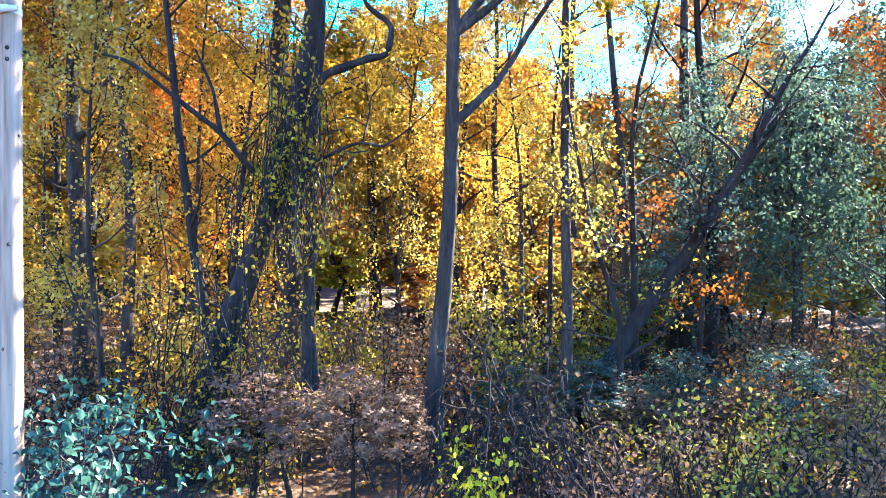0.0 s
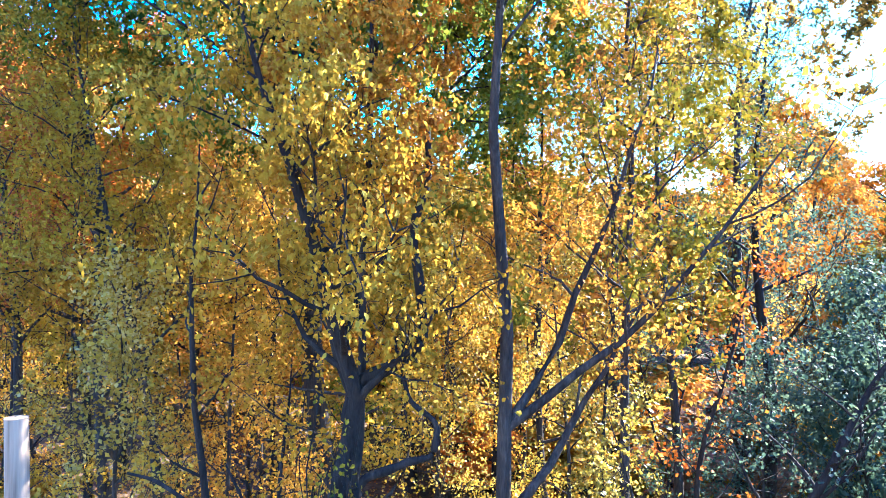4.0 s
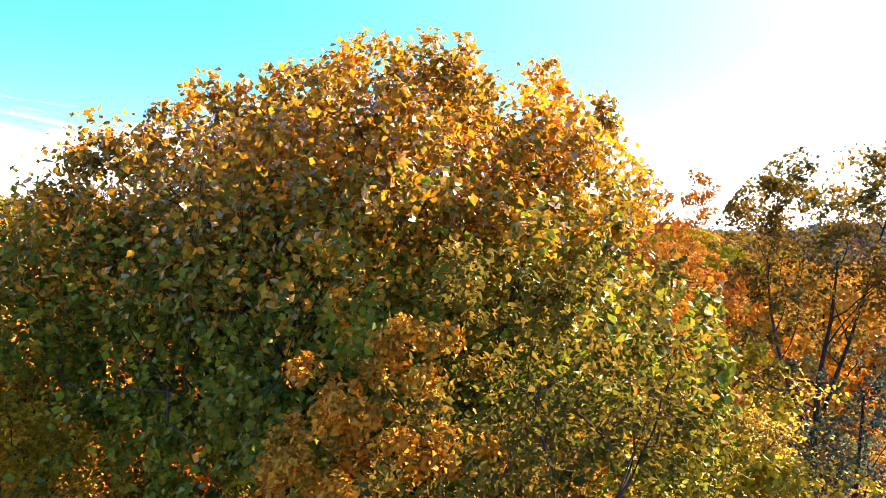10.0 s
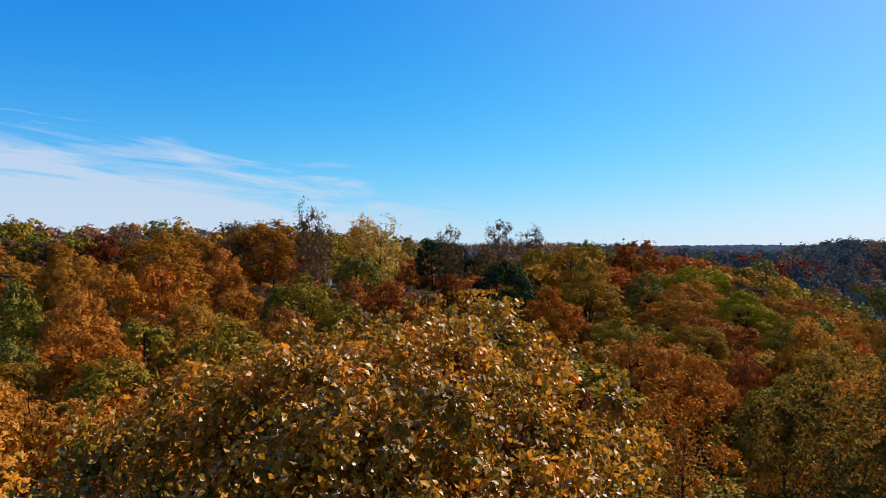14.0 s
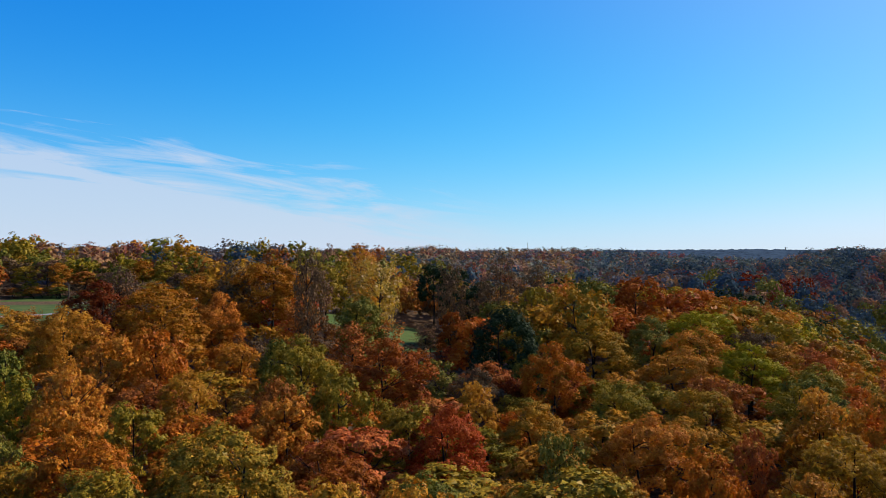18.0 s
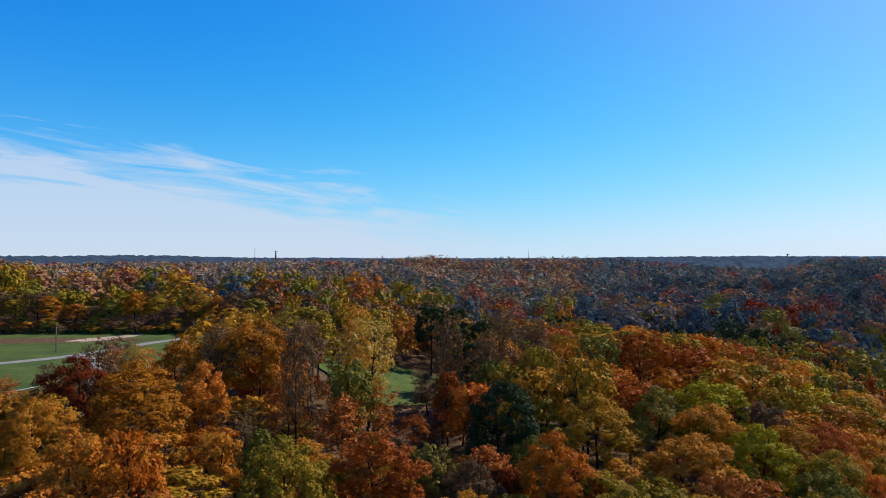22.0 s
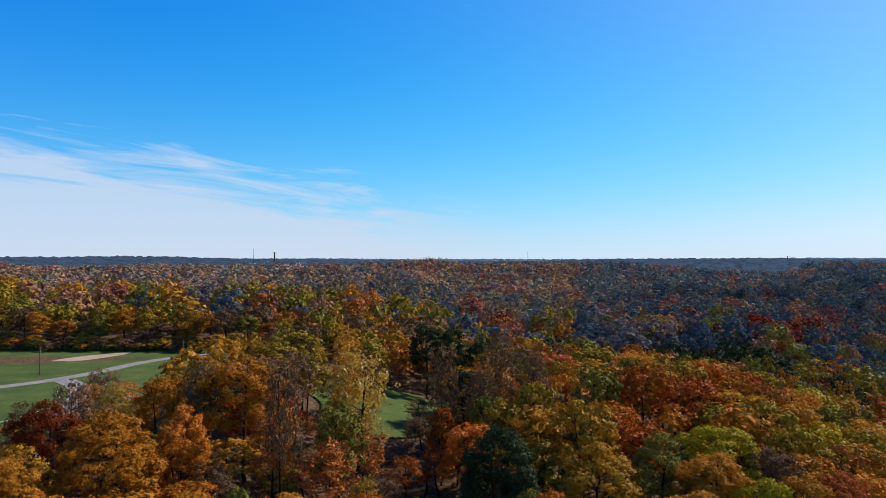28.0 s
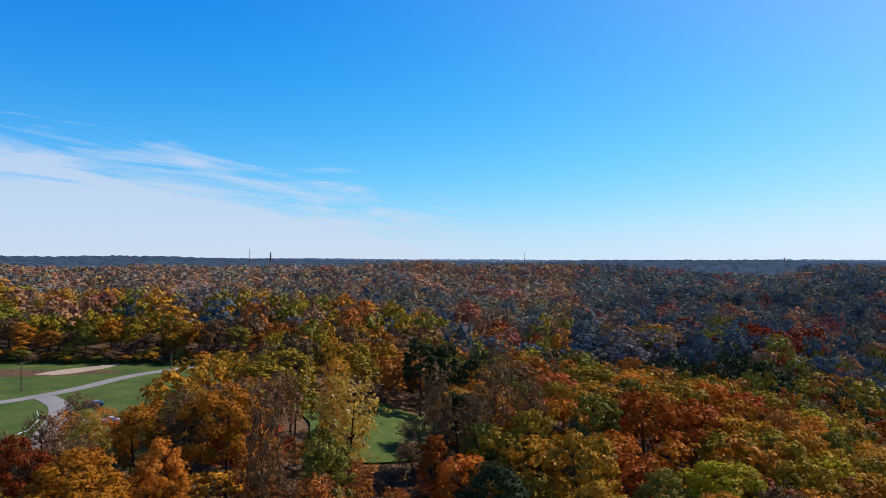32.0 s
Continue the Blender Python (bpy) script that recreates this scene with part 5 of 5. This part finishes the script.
tagged(new("fallen_leaves", soup("fallen_leaves", *leaf_set(rng, c, np.tile([0, 0, 1.5], (n, 1)), 0.11, False, 0.0, 0.5), [LEAF["brown"], LEAF["rust"], LEAF["gold"]],
                                 np.repeat(rng.integers(0, 3, n), 2))), "fallen brown and golden leaves on the woodland floor", "leaves", kind="stuff")


# ---- buildings, vehicles and lines in the distance ----
def plain(name, colour, rough=0.6, metal=0.0):
    return rough_material(name, [(0.3, [c * 0.88 for c in colour]), (0.7, colour)], 1.5, rough, bump=0.05)


WHITE, ROOF, GLASS, CAR_SILVER, CAR_BLUE, RUBBER = (plain("white_siding", (0.72, 0.72, 0.70)), plain("dark_shingles", (0.09, 0.085, 0.09), 0.9),
    plain("dark_window_glass", (0.02, 0.025, 0.03), 0.1), plain("silver_paint", (0.55, 0.57, 0.60), 0.3), plain("blue_grey_paint", (0.16, 0.24, 0.36), 0.3), plain("black_rubber", (0.02, 0.02, 0.02), 0.9))
CREOSOTE = plain("dark_pole_wood", (0.10, 0.075, 0.055), 0.9)
WIRE = plain("aluminium_wire", (0.55, 0.56, 0.58), 0.4)


def block(x0, y0, z0, x1, y1, z1, edge=0.03):
    """A box with softened edges."""
    bm = bmesh.new()
    bmesh.ops.create_cube(bm, size=1.0)
    bmesh.ops.scale(bm, vec=(x1 - x0, y1 - y0, z1 - z0), verts=bm.verts)
    bmesh.ops.translate(bm, vec=((x0 + x1) / 2, (y0 + y1) / 2, (z0 + z1) / 2), verts=bm.verts)
    if edge:
        bmesh.ops.bevel(bm, geom=bm.edges[:], offset=edge, segments=1, affect="EDGES")
    return bm


def shaped(name, bm, mat, parent, label=""):
    me = bpy.data.meshes.new(name)
    bm.to_mesh(me)
    bm.free()
    me.materials.append(mat)
    return part(name, me, parent, label)


def house(x, y, w, d, h, turn, wall, roof, label):
    """A gabled house with windows and a door."""
    thing = tagged(new("house"), label, "house")
    thing.location, thing.rotation_euler = (x, y, float(lay(x, y)) - 0.2), (0, 0, turn)
    shaped("wall", block(-w / 2, -d / 2, 0, w / 2, d / 2, h, 0.05), wall, thing)
    bm = bmesh.new()
    e = 0.5
    v = [bm.verts.new(p) for p in ((-w / 2 - e, -d / 2 - e, h), (w / 2 + e, -d / 2 - e, h), (w / 2 + e, d / 2 + e, h), (-w / 2 - e, d / 2 + e, h),
                                   (-w / 2 - e, 0, h + d * 0.36), (w / 2 + e, 0, h + d * 0.36))]
    for f in ((0, 1, 5, 4), (2, 3, 4, 5), (0, 4, 3), (1, 2, 5), (3, 2, 1, 0)):
        bm.faces.new([v[i] for i in f])
    shaped("roof", bm, roof, thing)
    for k in range(3):
        a = -w / 2 + w * (k + 0.5) / 3
        shaped("window", block(a - 0.5, -d / 2 - 0.05, 1.0, a + 0.5, -d / 2 + 0.1, 2.3, 0.0), GLASS, thing)
    shaped("door", block(w / 2 - 0.1, -0.5, 0.1, w / 2 + 0.05, 0.5, 2.2, 0.0), ROOF, thing)
    shaped("chimney", block(w * 0.2, -0.4, h, w * 0.2 + 0.8, 0.4, h + d * 0.5, 0.03), ROOF, thing)
    return thing


house(59, 746, 11, 9, 6.0, 0.3, WHITE, ROOF, "small white house with a dark roof among far trees")
house(45, 646, 9, 7, 3.2, 0.1, WHITE, WHITE, "low pale house among far trees")
house(-296, 497, 12, 9, 6.0, -0.4, WHITE, ROOF, "white house with a dark roof on the wooded hillside")
house(-80, 352, 6, 5, 3.4, 0.4, WHITE, ROOF, "small white house at the edge of the wood")
house(-197, 540, 11, 8, 4.5, 0.2, WHITE, ROOF, "pale house on the wooded hillside")
shed = tagged(new("long_building"), "long low building with a white roof beside the clearing", "building")
shed.location, shed.rotation_euler = (-50, 234, float(lay(-50, 234))), (0, 0, 0.15)
shaped("wall", block(-8, -4, 0, 8, 4, 2.8), CAR_SILVER, shed)
shaped("roof", block(-8.4, -4.4, 2.8, 8.4, 4.4, 3.1), WHITE, shed)
for k in range(4):
    shaped("window", block(-6.5 + 4 * k, -4.06, 1.0, -5.0 + 4 * k, -3.9, 2.1, 0.0), GLASS, shed)


def car(x, y, turn, paint, label):
    thing = tagged(new("car"), label, "car", "cars parked by the side road")
    thing.location, thing.rotation_euler = (x, y, float(lay(x, y)) + 0.2), (0, 0, turn)
    bm = bmesh.new()
    outline = ((-2.2, 0.35), (-2.2, 0.8), (-1.9, 0.95), (-1.0, 1.02), (-0.4, 1.45), (1.0, 1.48), (1.8, 1.0), (2.2, 0.9), (2.25, 0.35))
    sides = [[bm.verts.new((px, s, pz)) for px, pz in outline] for s in (-0.85, 0.85)]
    bm.faces.new(sides[0])
    bm.faces.new(sides[1][::-1])
    for i in range(len(outline)):
        j = (i + 1) % len(outline)
        bm.faces.new((sides[0][j], sides[0][i], sides[1][i], sides[1][j]))
    bmesh.ops.bevel(bm, geom=bm.edges[:], offset=0.06, segments=2, affect="EDGES")
    shaped("body", bm, paint, thing)
    shaped("windscreen", block(-0.85, -0.7, 1.05, -0.5, 0.7, 1.38, 0.02), GLASS, thing)
    shaped("rear_window", block(1.15, -0.7, 1.08, 1.5, 0.7, 1.36, 0.02), GLASS, thing)
    for a in (-1.4, 1.4):
        for b in (-0.85, 0.85):
            v, q = tubes([(np.array([(a, b - 0.1, 0.33), (a, b - 0.09, 0.33), (a, b + 0.09, 0.33), (a, b + 0.1, 0.33)]), np.array([0.1, 0.33, 0.33, 0.1]))], 14)
            part("wheel", soup("wheel", v, q, RUBBER, smooth=True), thing)
    return thing


car(-92.5, 207, 0.6, CAR_BLUE, "parked blue grey car by the side road")
car(-84.9, 186, 0.9, CAR_SILVER, "parked silver car by the side road")
car(-79.5, 189, 0.4, CAR_SILVER, "parked silver car half hidden by trees")


def post(name, x, y, h, label, arm=0.0, head=None, girth=0.14):
    thing = tagged(new(name), label, "pole")
    thing.location = (x, y, float(lay(x, y)))
    v, q = tubes([(np.array([(0, 0, -0.4), (0, 0, h * 0.5), (0, 0, h), (0, 0, h + 0.02)]), np.array([girth, girth * 0.9, girth * 0.75, 0.01]))], 8)
    part("shaft", soup("shaft", v, q, CREOSOTE, smooth=True), thing)
    if arm:
        shaped("crossarm", block(-arm / 2, -0.06, h - 0.5, arm / 2, 0.06, h - 0.36, 0.01), CREOSOTE, thing)
    if head:
        shaped("lamp_head", block(-0.5, -0.25, h - 0.1, 0.5, 0.25, h + 0.35, 0.04), head, thing)
    return thing


post("utility_pole", -125, 227.5, 8.5, "dark wooden utility pole beside the road", 1.8, girth=0.2)
post("utility_pole", -98, 268.8, 6.0, "dark wooden pole beside the far road", 1.2, girth=0.18)
post("lamp_post", -79.7, 215.9, 4.5, "short lamp post with a pale head on the lawn", 0.0, WHITE)
post("utility_pole", -52, 226, 12.0, "tall wooden utility pole beside the low building", 2.2, girth=0.22)

# bent guard rail round the lawn of the side road
rail = tagged(new("guard_rail"), "low pale guard rail curving round the lawn", "fence")
line = [(-112, 160), (-103, 165), (-97, 172), (-94, 181), (-97, 190), (-103, 199)]
beam = np.array([(a, b, float(lay(a, b)) + 0.65) for a, b in line])
part("beam", soup("beam", *tubes([(beam, np.full(6, 0.08))], 6), CAR_SILVER, smooth=True), rail)
for a, b in line:
    z = float(lay(a, b))
    part("post", soup("post", *tubes([(np.array([(a, b, z - 0.2), (a, b, z + 0.7)]), np.array([0.08, 0.08]))], 6), CREOSOTE), rail)


def cables(ends, count, gap, label):
    """Sagging parallel wires of a power line."""
    thing = tagged(new("power_line"), label, "power line")
    for k in range(count):
        pts = []
        for (ax, ay, az), (bx, by, bz) in zip(ends, ends[1:]):
            for t in np.linspace(0, 1, 9)[:-1]:
                pts.append((ax + (bx - ax) * t, ay + (by - ay) * t + k * gap, az + (bz - az) * t - 6 * t * (1 - t) + 1.5 * k))
        part("wire", soup("wire", *tubes([(np.array(pts), np.full(len(pts), 0.035))], 4), WIRE, smooth=True), thing)
    return thing


cables(((-178, 410, 25.5), (-184, 490, 31.5), (-195, 585, 34.5)), 5, 2.6, "pale parallel power lines crossing the wooded hillside")
cables(((-216, 810, 36.0), (-214, 890, 38.5), (-213, 975, 41.0)), 5, 5.0, "pale power lines on the far hillside")
cables(((-300, 420, 26.0), (-290, 500, 30.5), (-310, 590, 34.0)), 4, 3.0, "pale power lines over trees at the edge of the hill")


def mast(x, y, low, high, wide, label):
    thing = tagged(new("radio_mast"), label, "mast")
    thing.location = (x, y, low - 25)
    h = high - low + 25
    part("mast", soup("mast", *tubes([(np.array([(0, 0, 0), (0, 0, h * 0.6), (0, 0, h)]), np.array([wide, wide * 0.8, wide * 0.4]))], 6), CREOSOTE), thing)
    shaped("platform", block(-wide * 2, -wide, h * 0.9, wide * 2, wide, h * 0.93, 0.1), CREOSOTE, thing)
    return thing


mast(238, 2640, 45, 78, 0.9, "thin dark radio mast on the far hills")
mast(-778, 2615, 60, 88, 0.8, "thin dark radio mast on the far hills")
mast(1195, 2660, 46, 62, 3.0, "dark water tower on the far hills")
mast(-700, 2617, 66, 76, 3.5, "dark tower top on the far hills")
